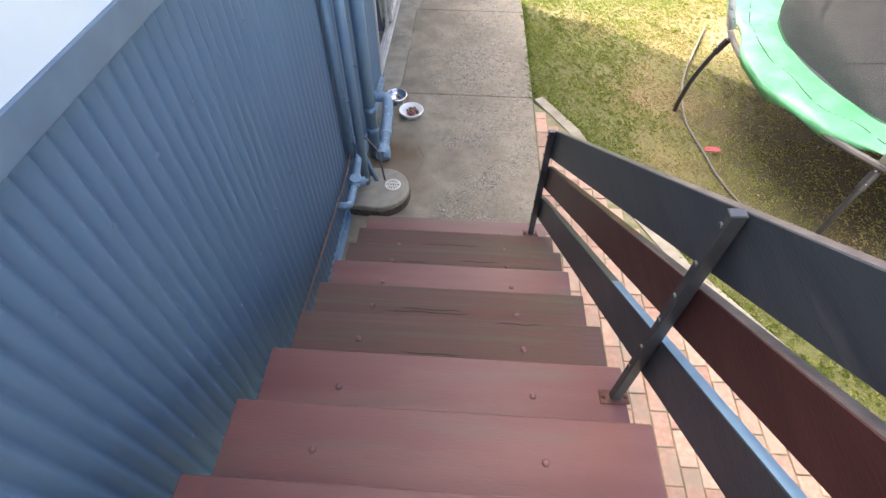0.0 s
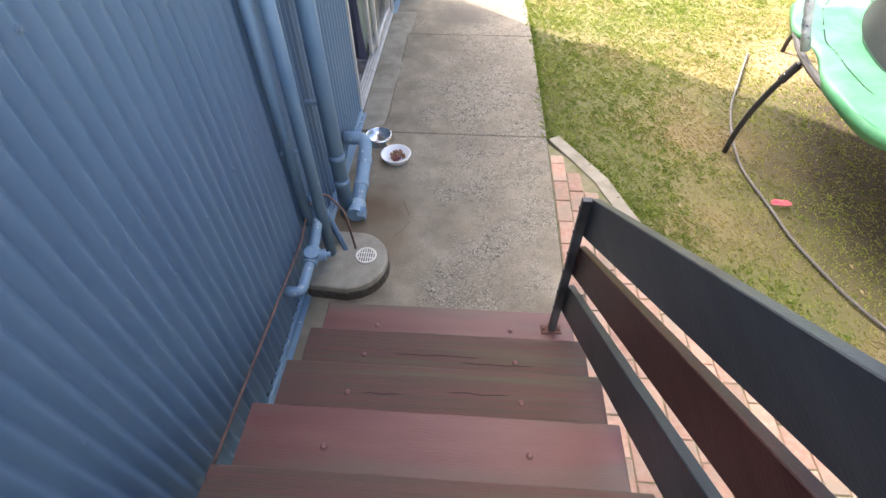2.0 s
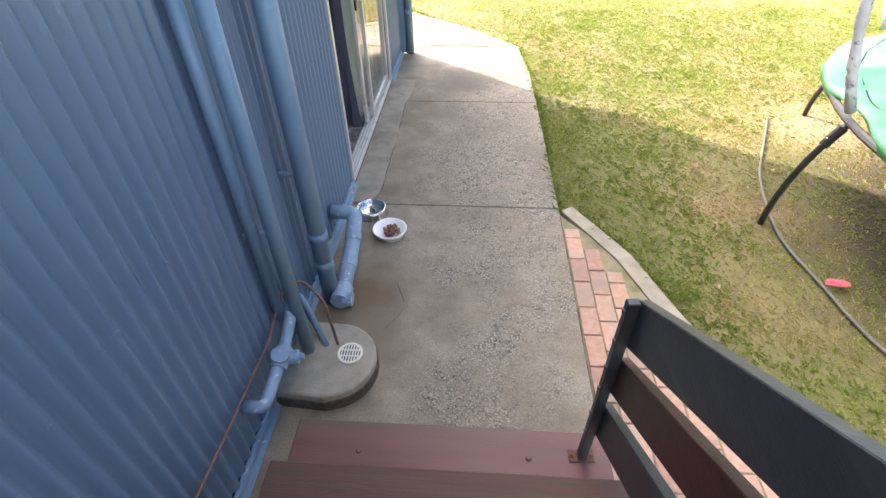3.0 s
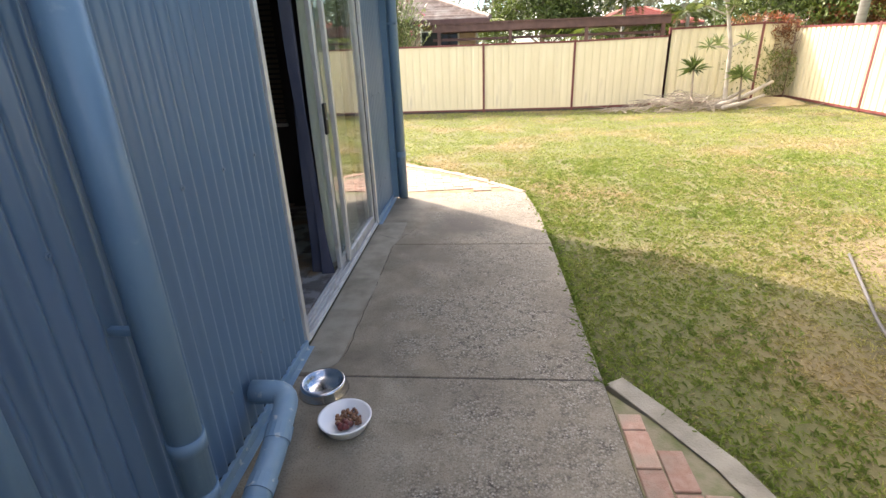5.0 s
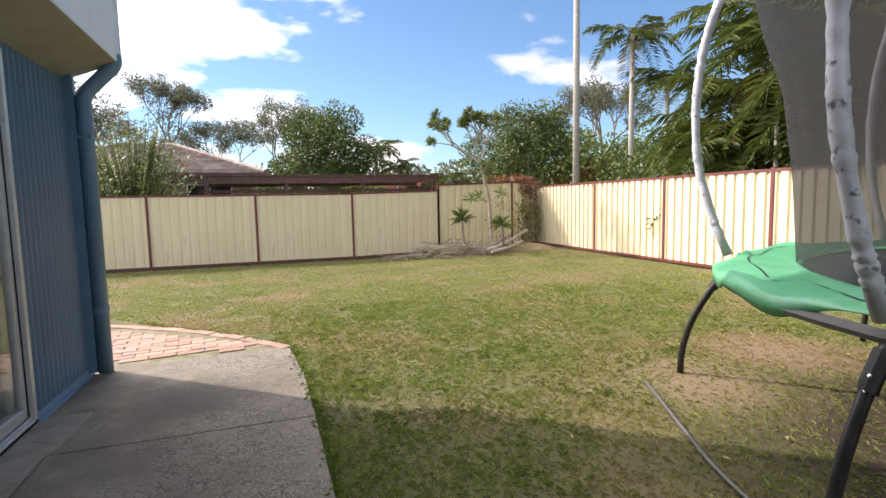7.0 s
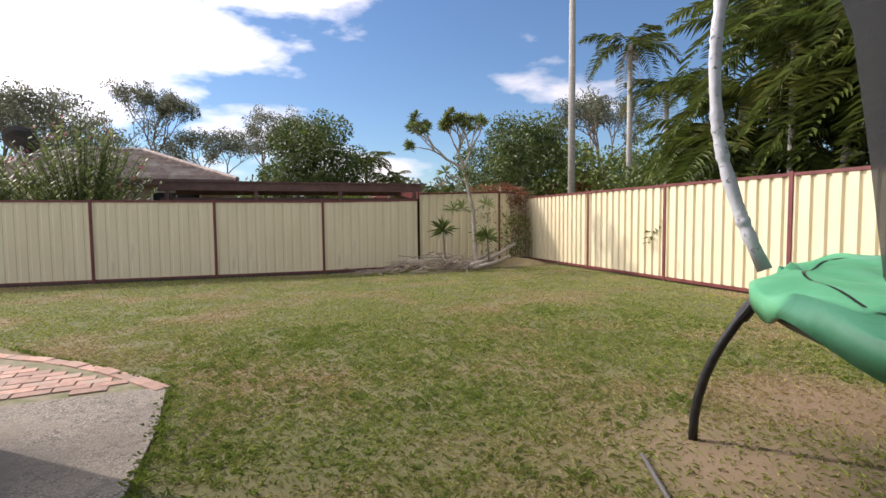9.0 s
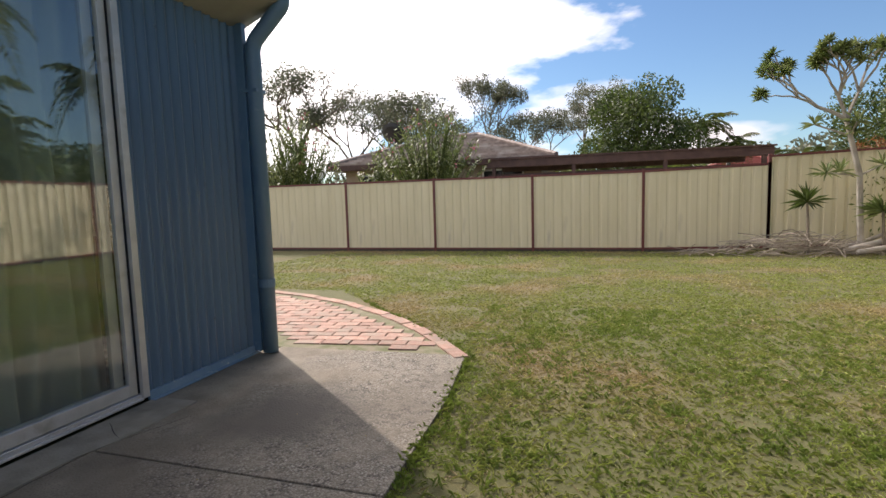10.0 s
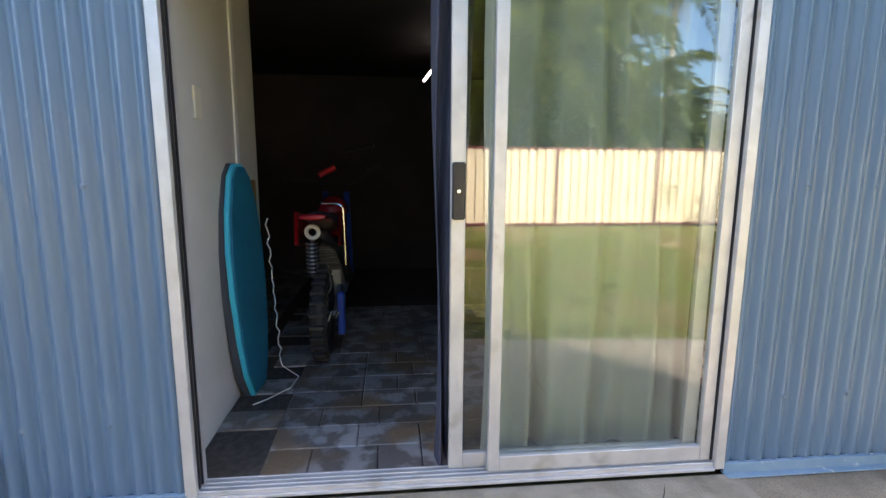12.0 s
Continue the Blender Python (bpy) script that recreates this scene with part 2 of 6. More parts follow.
M["roof_tile"] = material("roof_tile", (0.25, 0.20, 0.17), (0.36, 0.30, 0.26), rough=0.8, scale=6, bump=0.1, third=(0.44, 0.40, 0.36), third_scale=1.5, island=0.2)
M["roof_red"] = material("roof_red", (0.33, 0.10, 0.08), (0.38, 0.14, 0.11), rough=0.7, scale=6, bump=0.1)
M["brown_trim"] = material("brown_trim", (0.07, 0.035, 0.03), (0.10, 0.055, 0.045), rough=0.6, scale=5, bump=0.03)
M["far_brick"] = material("far_brick", (0.42, 0.34, 0.26), (0.36, 0.28, 0.21), rough=0.85, scale=6, bump=0.1)
M["dark_glass"] = material("dark_glass", (0.02, 0.022, 0.025), rough=0.06, bump=0)
M["dead_wood"] = material("dead_wood", (0.36, 0.31, 0.25), (0.26, 0.22, 0.17), rough=0.85, scale=10, fine=30, bump=0.3)
M["inside_white"] = material("inside_white", (0.62, 0.60, 0.56), (0.56, 0.54, 0.50), rough=0.7, scale=2, bump=0.03)
M["blind_brown"] = material("blind_brown", (0.13, 0.10, 0.07), rough=0.6, bump=0.02)
# near black, so the room's lack of light sits in the colour
M["inside_gloom"] = material("inside_gloom", (0.035, 0.028, 0.026), (0.05, 0.04, 0.035), rough=0.7, scale=2, bump=0.05)
M["slate"] = material("slate", (0.14, 0.125, 0.11), (0.32, 0.31, 0.30), rough=0.4, scale=8, fine=40, bump=0.3, spread=(0.46, 0.56), third=(0.22, 0.15, 0.09), third_scale=2.3, third_spread=(0.52, 0.62), vary=0.22)
M["curtain"] = material("curtain", (0.62, 0.65, 0.56), (0.68, 0.70, 0.62), rough=0.8, scale=2, fine=200, bump=0.1, through_light=0.3)
M["curtain_blue"] = material("curtain_blue", (0.05, 0.055, 0.09), (0.07, 0.075, 0.11), rough=0.85, scale=3, bump=0.08)
M["board_blue"] = material("board_blue", (0.0, 0.13, 0.24), (0.0, 0.17, 0.29), rough=0.5, scale=3, bump=0.04)
M["board_rail"] = material("board_rail", (0.02, 0.52, 0.72), rough=0.5, bump=0.03)
M["board_side"] = material("board_side", (0.05, 0.06, 0.08), rough=0.6, bump=0.05)
M["bike_red"] = material("bike_red", (0.35, 0.012, 0.02), rough=0.25, bump=0)
M["bike_blue"] = material("bike_blue", (0.01, 0.06, 0.35), rough=0.3, bump=0)
M["brass"] = material("brass", (0.5, 0.38, 0.16), rough=0.35, metal=0.8, bump=0)
M["white_trim"] = material("white_trim", (0.75, 0.75, 0.73), rough=0.5, bump=0.02)
M["orange"] = material("orange", (0.32, 0.13, 0.02), rough=0.6, bump=0)



def ramp_of(n, k, value, stops):
    r = n.new("ShaderNodeValToRGB")
    while len(r.color_ramp.elements) < len(stops):
        r.color_ramp.elements.new(0.5)
    for e, (pos, c) in zip(r.color_ramp.elements, stops):
        e.position, e.color = pos, (*c, 1)
    k.new(value, r.inputs["Fac"])
    return r.outputs["Color"]


def noise_of(n, k, vec, scale, detail=5.0, rough=0.5):
    no = n.new("ShaderNodeTexNoise")
    no.inputs["Scale"].default_value, no.inputs["Detail"].default_value, no.inputs["Roughness"].default_value = scale, detail, rough
    k.new(vec, no.inputs["Vector"])
    return no.outputs["Fac"]


def blend(n, k, fac, a, b, mode="MIX"):
    mx = n.new("ShaderNodeMix")
    mx.data_type, mx.blend_type = "RGBA", mode
    for sock, v in ((mx.inputs[0], fac), (mx.inputs[6], a), (mx.inputs[7], b)):
        if isinstance(v, (int, float)):
            sock.default_value = v
        elif isinstance(v, tuple):
            sock.default_value = (*v, 1)
        else:
            k.new(v, sock)
    return mx.outputs[2]


def spot(n, k, vec, at, inner, outer):
    """One within inner metres of a place, nought beyond outer."""
    d = n.new("ShaderNodeVectorMath")
    d.operation = "DISTANCE"
    k.new(vec, d.inputs[0])
    d.inputs[1].default_value = at
    ns = noise_of(n, k, vec, 3.5, 4.0)
    ad = n.new("ShaderNodeMath")
    ad.operation = "MULTIPLY_ADD"
    ad.inputs[1].default_value = (outer - inner) * 1.2
    k.new(ns, ad.inputs[0])
    k.new(d.outputs["Value"], ad.inputs[2])
    mr = n.new("ShaderNodeMapRange")
    off = (outer - inner) * 0.6
    mr.inputs["From Min"].default_value, mr.inputs["From Max"].default_value = outer + off, inner + off
    k.new(ad.outputs[0], mr.inputs["Value"])
    return mr.outputs["Result"]


def concrete_material():
    """Trowelled cement, worn down to its grit along the middle of the path."""
    m = bpy.data.materials.new("concrete")
    m.use_nodes = True
    n, k = m.node_tree.nodes, m.node_tree.links
    b = n["Principled BSDF"]
    b.inputs["Roughness"].default_value = 0.88
    vec = n.new("ShaderNodeTexCoord").outputs["Object"]
    sep = n.new("ShaderNodeSeparateXYZ")
    k.new(vec, sep.inputs[0])
    side = n.new("ShaderNodeMapRange")
    side.inputs["From Min"].default_value, side.inputs["From Max"].default_value = -0.75, -0.15
    side.inputs["To Min"].default_value, side.inputs["To Max"].default_value = -0.22, 0.07
    k.new(sep.outputs["X"], side.inputs["Value"])
    far = n.new("ShaderNodeMapRange")
    far.inputs["From Min"].default_value, far.inputs["From Max"].default_value = 3.4, 4.9
    far.inputs["To Min"].default_value, far.inputs["To Max"].default_value = -0.07, 0.04
    k.new(sep.outputs["Y"], far.inputs["Value"])
    a1, a2 = n.new("ShaderNodeMath"), n.new("ShaderNodeMath")
    k.new(noise_of(n, k, vec, 2.6, 7.0, 0.62), a1.inputs[0])
    k.new(side.outputs["Result"], a1.inputs[1])
    k.new(a1.outputs[0], a2.inputs[0])
    k.new(far.outputs["Result"], a2.inputs[1])
    mask = ramp_of(n, k, a2.outputs[0], ((0.36, (0, 0, 0)), (0.62, (1, 1, 1))))
    smooth = ramp_of(n, k, noise_of(n, k, vec, 3.2, 8.0, 0.6), ((0.3, (0.15, 0.122, 0.085)), (0.5, (0.235, 0.20, 0.145)), (0.68, (0.30, 0.265, 0.20))))
    vo = n.new("ShaderNodeTexVoronoi")
    vo.inputs["Scale"].default_value = 95.0
    k.new(vec, vo.inputs["Vector"])
    hs = n.new("ShaderNodeSeparateColor")
    k.new(vo.outputs["Color"], hs.inputs[0])
    stones = ramp_of(n, k, hs.outputs[0], ((0.0, (0.075, 0.067, 0.053)), (0.35, (0.20, 0.18, 0.145)), (0.7, (0.30, 0.27, 0.22)), (1.0, (0.42, 0.39, 0.33))))
    gaps = ramp_of(n, k, vo.outputs["Distance"], ((0.35, (1, 1, 1)), (0.75, (0.45, 0.42, 0.37))))
    stones = blend(n, k, 1.0, stones, gaps, "MULTIPLY")
    stones = blend(n, k, ramp_of(n, k, noise_of(n, k, vec, 14.0, 6.0, 0.7), ((0.42, (0, 0, 0)), (0.62, (0.75, 0.75, 0.75)))), stones, (0.27, 0.24, 0.185))
    col = blend(n, k, mask, smooth, stones)
    specks = ramp_of(n, k, noise_of(n, k, vec, 120.0, 3.0, 0.6), ((0.36, (0.5, 0.48, 0.45)), (0.48, (1, 1, 1))))
    col = blend(n, k, 0.8, col, specks, "MULTIPLY")
    col = blend(n, k, ramp_of(n, k, noise_of(n, k, vec, 1.1, 6.0, 0.6), ((0.48, (0, 0, 0)), (0.66, (0.6, 0.6, 0.6)))), col, (0.125, 0.105, 0.078))
    for at, inner, outer, c in (((-0.80, 3.30, 0.0), 0.12, 0.42, (0.12, 0.078, 0.042)), ((-0.72, 3.0, 0.0), 0.1, 0.4, (0.17, 0.13, 0.085)), ((-0.2, 6.95, 0.0), 0.15, 0.5, (0.10, 0.088, 0.07))):
        col = blend(n, k, spot(n, k, vec, at, inner, outer), col, c)
    k.new(col, b.inputs["Base Color"])
    bp, bp2 = n.new("ShaderNodeBump"), n.new("ShaderNodeBump")
    bp.inputs["Distance"].default_value, bp.invert = 0.004, True
    k.new(vo.outputs["Distance"], bp.inputs["Height"])
    k.new(mask, bp.inputs["Strength"])
    bp2.inputs["Distance"].default_value, bp2.inputs["Strength"].default_value = 0.003, 0.7
    k.new(noise_of(n, k, vec, 130.0), bp2.inputs["Height"])
    k.new(bp.outputs["Normal"], bp2.inputs["Normal"])
    k.new(bp2.outputs["Normal"], b.inputs["Normal"])
    return m


M["concrete"] = concrete_material()


def bare_earth(m, at, inner, outer, colour):
    """Lays a patch of bare earth into a ground material."""
    n, k = m.node_tree.nodes, m.node_tree.links
    base = n["Principled BSDF"].inputs["Base Color"]
    vec = [q for q in n if q.bl_idname == "ShaderNodeTexCoord"][0].outputs["Object"]
    k.new(blend(n, k, spot(n, k, vec, at, inner, outer), base.links[0].from_socket, colour), base)


# under the trampoline: bare earth, its colour darkened for the shade there
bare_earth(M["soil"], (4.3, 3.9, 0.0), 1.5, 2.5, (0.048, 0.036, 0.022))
bare_earth(M["soil"], (3.35, 5.95, 0.0), 0.2, 0.8, (0.20, 0.145, 0.085))
bare_earth(M["soil"], (4.5, 6.3, 0.0), 0.2, 0.9, (0.19, 0.13, 0.075))
glass = bpy.data.materials.new("window_glass")
glass.use_nodes = True
gn, gl = glass.node_tree.nodes, glass.node_tree.links
gn.clear()
g_out, g_mix, g_tr, g_gl, g_fr = [gn.new(k) for k in ("ShaderNodeOutputMaterial", "ShaderNodeMixShader", "ShaderNodeBsdfTransparent", "ShaderNodeBsdfGlossy", "ShaderNodeLayerWeight")]
g_fr.inputs["Blend"].default_value = 0.5
g_pw = gn.new("ShaderNodeMath")
g_pw.operation = "POWER"
g_pw.inputs[1].default_value = 3.5
g_rm = gn.new("ShaderNodeMapRange")
g_rm.inputs["To Min"].default_value = 0.15
gl.new(g_fr.outputs["Facing"], g_pw.inputs[0])
gl.new(g_pw.outputs[0], g_rm.inputs["Value"])
g_gl.inputs["Roughness"].default_value = 0.01
g_tr.inputs["Color"].default_value = (0.86, 0.9, 0.87, 1)
gl.new(g_rm.outputs["Result"], g_mix.inputs[0])
gl.new(g_tr.outputs[0], g_mix.inputs[1])
gl.new(g_gl.outputs[0], g_mix.inputs[2])
gl.new(g_mix.outputs[0], g_out.inputs["Surface"])
M["glass"] = glass

net = bpy.data.materials.new("net_mesh")
net.use_nodes = True
nn, nl = net.node_tree.nodes, net.node_tree.links
n_b = nn["Principled BSDF"]
n_b.inputs["Base Color"].default_value, n_b.inputs["Roughness"].default_value = (0.02, 0.02, 0.02, 1), 0.7
n_t, n_m = nn.new("ShaderNodeBsdfTransparent"), nn.new("ShaderNodeMixShader")
n_m.inputs[0].default_value = 0.7
nl.new(n_t.outputs[0], n_m.inputs[1])
nl.new(n_b.outputs[0], n_m.inputs[2])
nl.new(n_m.outputs[0], nn["Material Output"].inputs["Surface"])
M["net"] = net


# ---- helpers for building ----
def link_mesh(name, me, parent=None, label="", kind=""):
    ob = new(name, me)
    if parent:
        ob.parent = parent
    return tagged(ob, label=label, kind=kind)


def part(name, bm, mat, parent=None, label="", kind="", smooth=False):
    """One mesh object from a bmesh, under a thing or a part."""
    me = bpy.data.meshes.new(name)
    bm.to_mesh(me)
    bm.free()
    me.materials.append(M[mat])
    if smooth:
        me.polygons.foreach_set("use_smooth", [True] * len(me.polygons))
    return link_mesh(name, me, parent, label, kind)


def raw(name, verts, faces, mat, parent=None, label="", kind="", smooth=False):
    me = bpy.data.meshes.new(name)
    me.from_pydata([tuple(v) for v in verts], [], faces)
    me.materials.append(M[mat])
    if smooth:
        me.polygons.foreach_set("use_smooth", [True] * len(me.polygons))
    me.update()
    return link_mesh(name, me, parent, label, kind)


def thing(name, label, category, at=(0, 0, 0), group="", rz=0.0):
    ob = new(name)
    ob.empty_display_size = 0.1
    ob.matrix_world = pose(*at, 0, 0, rz)
    return tagged(ob, label=label, category=category, group=group)


def add_box(bm, lo, hi, bevel=0.0, m=None):
    """A box between two corners, its edges bevelled."""
    c = [(a + b) / 2 for a, b in zip(lo, hi)]
    s = [abs(b - a) for a, b in zip(lo, hi)]
    made = bmesh.ops.create_cube(bm, size=1.0, matrix=(m or Matrix()) @ Matrix.Translation(c) @ Matrix.Diagonal((*s, 1)))["verts"]
    if bevel:
        edges = list({e for v in made for e in v.link_edges})
        bmesh.ops.bevel(bm, geom=edges, offset=bevel, segments=1, affect="EDGES", profile=0.5)
    return bm


def box(lo, hi, bevel=0.0, m=None):
    return add_box(bmesh.new(), lo, hi, bevel, m)


def add_tube(bm, points, radii, sides=14, caps=True):
    """A round bar along points; radii one number or a list."""
    pts = [Vector(p) for p in points]
    if not isinstance(radii, (list, tuple)):
        radii = [radii] * len(pts)
    rings = []
    side = None
    for i, p in enumerate(pts):
        d = (pts[min(i + 1, len(pts) - 1)] - pts[max(i - 1, 0)]).normalized()
        if side is None:
            side = d.orthogonal().normalized()
        side = (side - d * side.dot(d)).normalized()
        up = d.cross(side)
        rings.append([bm.verts.new(p + (side * math.cos(a) + up * math.sin(a)) * radii[i]) for a in (2 * math.pi * j / sides for j in range(sides))])
    for a, b in zip(rings, rings[1:]):
        for j in range(sides):
            bm.faces.new((a[j], a[(j + 1) % sides], b[(j + 1) % sides], b[j]))
    if caps:
        bm.faces.new(rings[0][::-1])
        bm.faces.new(rings[-1])
    return bm


def tube(points, radii, sides=14, caps=True):
    return add_tube(bmesh.new(), points, radii, sides, caps)


def bend(points, r=0.06, n=5):
    """Rounds the corners of a run of points."""
    pts = [Vector(p) for p in points]
    out = [pts[0]]
    for a, b, c in zip(pts, pts[1:], pts[2:]):
        u, v = (a - b), (c - b)
        k = min(r, u.length * 0.45, v.length * 0.45)
        p, q = b + u.normalized() * k, b + v.normalized() * k
        for i in range(n + 1):
            s = i / n
            out.append(p * (1 - s) ** 2 + b * 2 * s * (1 - s) + q * s * s)
    out.append(pts[-1])
    return out


def lathe(profile, sides=32, at=(0, 0, 0)):
    bm = bmesh.new()
    rings = []
    for r, z in profile:
        if r < 1e-5:
            rings.append([bm.verts.new((at[0], at[1], at[2] + z))])
        else:
            rings.append([bm.verts.new((at[0] + r * math.cos(2 * math.pi * j / sides), at[1] + r * math.sin(2 * math.pi * j / sides), at[2] + z)) for j in range(sides)])
    for a, b in zip(rings, rings[1:]):
        for j in range(sides):
            i = (j + 1) % sides
            if len(a) == 1 and len(b) == 1:
                continue
            if len(a) == 1:
                bm.faces.new((a[0], b[i], b[j]))
            elif len(b) == 1:
                bm.faces.new((a[j], a[i], b[0]))
            else:
                bm.faces.new((a[j], a[i], b[i], b[j]))
    return bm


def prism(outline, z0, z1, bevel=0.0):
    """An upright slab over a plan outline, given anticlockwise."""
    bm = bmesh.new()
    lo = [bm.verts.new((x, y, z0)) for x, y in outline]
    hi = [bm.verts.new((x, y, z1)) for x, y in outline]
    n = len(lo)
    for i in range(n):
        bm.faces.new((lo[i], lo[(i + 1) % n], hi[(i + 1) % n], hi[i]))
    top = bm.faces.new(hi)
    bm.faces.new(lo[::-1])
    if bevel:
        bmesh.ops.bevel(bm, geom=list(top.edges), offset=bevel, segments=2, affect="EDGES", profile=0.5)
    return bm


def corrugated(y0, y1, z0, z1, x, pitch=0.076, deep=0.012, per=12, along="y"):
    """A sheet with upright waves, along y (or x), its face towards +x."""
    n = max(2, int((y1 - y0) / pitch * per))
    wave = [(x + deep * math.cos(2 * math.pi * (y0 + (y1 - y0) * i / n) / pitch), y0 + (y1 - y0) * i / n) for i in range(n + 1)]
    verts, faces, smooth = [], [], []
    for back in (0.0, -0.002):
        k = len(verts)
        for z in (z0, z1):
            verts += [(px + back, py, z) for px, py in wave]
        for i in range(n):
            f = (k + i, k + i + 1, k + n + 2 + i, k + n + 1 + i)
            faces.append(f if back == 0.0 else f[::-1])
            smooth.append(True)
    for z in (z0, z1):
        k = len(verts)
        verts += [(px, py, z) for px, py in wave] + [(px - 0.002, py, z) for px, py in wave]
        for i in range(n):
            f = (k + i, k + n + 1 + i, k + n + 2 + i, k + i + 1)
            faces.append(f if z == z0 else f[::-1])
            smooth.append(False)
    return verts, faces, smooth


def lawn_z(x, y):
    """The height of the lawn: level near the house, falling a little to the far left fence."""
    s = min(1.0, max(0.0, (y - 8.5) / 8.0))
    w = 1 - min(1.0, max(0.0, (x - 3.0) / 4.0))
    return -0.02 - 0.10 * s * w


WALL = -1.09          # outer face of the ground-floor wall
DOOR0, DOOR1 = 4.69, 6.87
CORNER = 7.86

# ---- ground ----
def ground_sheet():
    xs = sorted({*[-400, -150, -60, -30, -15, -8], *[x * 0.5 - 4 for x in range(32)], *[16, 30, 60, 150, 400]})
    ys = sorted({*[-400, -150, -60, -30, -15, -8, -4], *[y * 0.5 - 2 for y in range(42)], *[22, 30, 60, 150, 400]})
    v = [(x, y, lawn_z(x, y) - (0.02 if x < 0.55 and y < 8.2 else 0)) for y in ys for x in xs]
    n = len(xs)
    f = [(j * n + i, j * n + i + 1, (j + 1) * n + i + 1, (j + 1) * n + i) for j in range(len(ys) - 1) for i in range(n - 1)]
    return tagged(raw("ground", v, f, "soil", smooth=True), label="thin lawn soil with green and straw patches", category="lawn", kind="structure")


ground_sheet()


def slab(name, outline, mat, label, z1=0.0, z0=-0.12, bevel=0.006):
    return tagged(part(name, prism(outline, z0, z1, bevel), mat), label=label, category="path", kind="structure")


pavement = thing("pavement", "grey concrete footpath slabs along the blue wall", "path")
tagged(pavement, kind="structure")
JOINTS = (4.39, 6.36)
for ya, yb, xa, xb in ((-4.0, 4.384, 0.63, 0.63), (4.396, 6.36, 0.63, 0.60)):
    part("slab", prism([(WALL + 0.02, ya), (xa, ya), (xb, yb), (WALL + 0.02, yb)], -0.12, 0.0, 0.006), "concrete", pavement)
part("slab", prism([(WALL + 0.02, 6.368), (0.60, 6.368), (0.57, 7.3), (0.48, 8.1), (-0.97, 8.02), (-1.06, 7.9)], -0.12, 0.0, 0.006), "concrete", pavement)
part("joint", box((WALL + 0.03, 4.382, -0.1), (0.628, 4.398, -0.006)), "joint", pavement)
part("joint", box((WALL + 0.03, 6.352, -0.1), (0.6, 6.372, -0.006)), "joint", pavement)
# the sill strip of smoother mortar at the door, with its ragged edge
random.seed(4)
strip = [(WALL + 0.01, 4.40), (-0.93, 4.42), (-0.86, 4.50)] + [(-0.84 + random.uniform(-0.012, 0.012), 4.6 + 0.13 * i) for i in range(14)] + [(-0.80, 6.5), (-0.80, 6.95), (WALL + 0.01, 6.95)]
part("mortar_strip", prism(strip, -0.01, 0.007, 0.003), "concrete_edge", pavement, "rough mortar strip under the door track")

def crack_line(pts, half):
    """A dark hairline crack lying just above the concrete."""
    vs = []
    for i, (x, y, z) in enumerate(pts):
        w = half if 0 < i < len(pts) - 1 else half * 0.2
        vs += [(x - w, y, z), (x + w, y + w, z)]
    raw("crack", vs, [(2 * i, 2 * i + 1, 2 * i + 3, 2 * i + 2) for i in range(len(pts) - 1)], "crack", pavement, "dark hairline crack")
random.seed(14)
crack_line([(-0.835 + random.uniform(-0.008, 0.008), 4.56 + 0.07 * i, 0.0014) for i in range(27)], 0.0022)
crack_line([(-0.83 + 0.02 * i, 6.42 + 0.05 * i + random.uniform(-0.01, 0.01), 0.0012) for i in range(9)], 0.0022)
crack_line([(-1.03 + 0.05 * i + random.uniform(-0.01, 0.01), 6.60 - 0.03 * i, 0.0085) for i in range(5)], 0.002)
crack_line([(-0.60 + 0.018 * math.sin(i * 0.5) + 0.02 * i, 3.05 + 0.035 * i + random.uniform(-0.006, 0.006), 0.0012) for i in range(7)], 0.0014)
crack_line([(-0.48 - 0.012 * i, 3.30 + 0.03 * i, 0.0012) for i in range(7)], 0.0014)

# concrete edging round the brick strip
EDGE = [(0.64, 4.36), (0.80, 4.10), (0.98, 3.80), (1.14, 3.32), (1.34, 2.80), (1.70, 2.07), (2.25, 1.31), (2.64, 0.71), (3.0, 0.0), (3.4, -1.4)]


def ribbon(line, width, z0, z1, mat, name, parent=None, label=""):
    pts = [Vector((*p, 0)) for p in line]
    left, right = [], []
    for i, p in enumerate(pts):
        d = (pts[min(i + 1, len(pts) - 1)] - pts[max(i - 1, 0)]).normalized()
        s = Vector((-d.y, d.x, 0))
        left.append(p + s * width)
        right.append(p)
    outline = [(q.x, q.y) for q in right] + [(q.x, q.y) for q in left[::-1]]
    return part(name, prism(outline, z0, z1, 0.008), mat, parent, label)


kerb = tagged(ribbon(EDGE, 0.115, -0.12, 0.004, "concrete_edge", "kerb"), label="narrow concrete garden edging beside red pavers", category="kerb", kind="structure")


# ---- the blue house wall ----
def wall_sheet(name, y0, y1, z0, z1, x=WALL):
    verts, faces, smooth = corrugated(y0, y1, z0, z1, x - 0.0095)
    ob = raw(name, verts, faces, "blue_steel")
    ob.data.polygons.foreach_set("use_smooth", smooth)
    return tagged(ob, label="blue painted corrugated steel wall", category="wall", kind="structure")


wall = wall_sheet("wall_east", -4.0, DOOR0 - 0.03, 0.05, 2.50)
wall_b = wall_sheet("wall_east", DOOR1 + 0.03, CORNER, 0.05, 2.42)
for ob, a, b in ((wall, -4.0, DOOR0 - 0.03), (wall_b, DOOR1 + 0.03, CORNER)):
    part("wall_backing", box((WALL - 0.14, a, 0.0), (WALL - 0.045, b, 2.5)), "inside_gloom", ob)
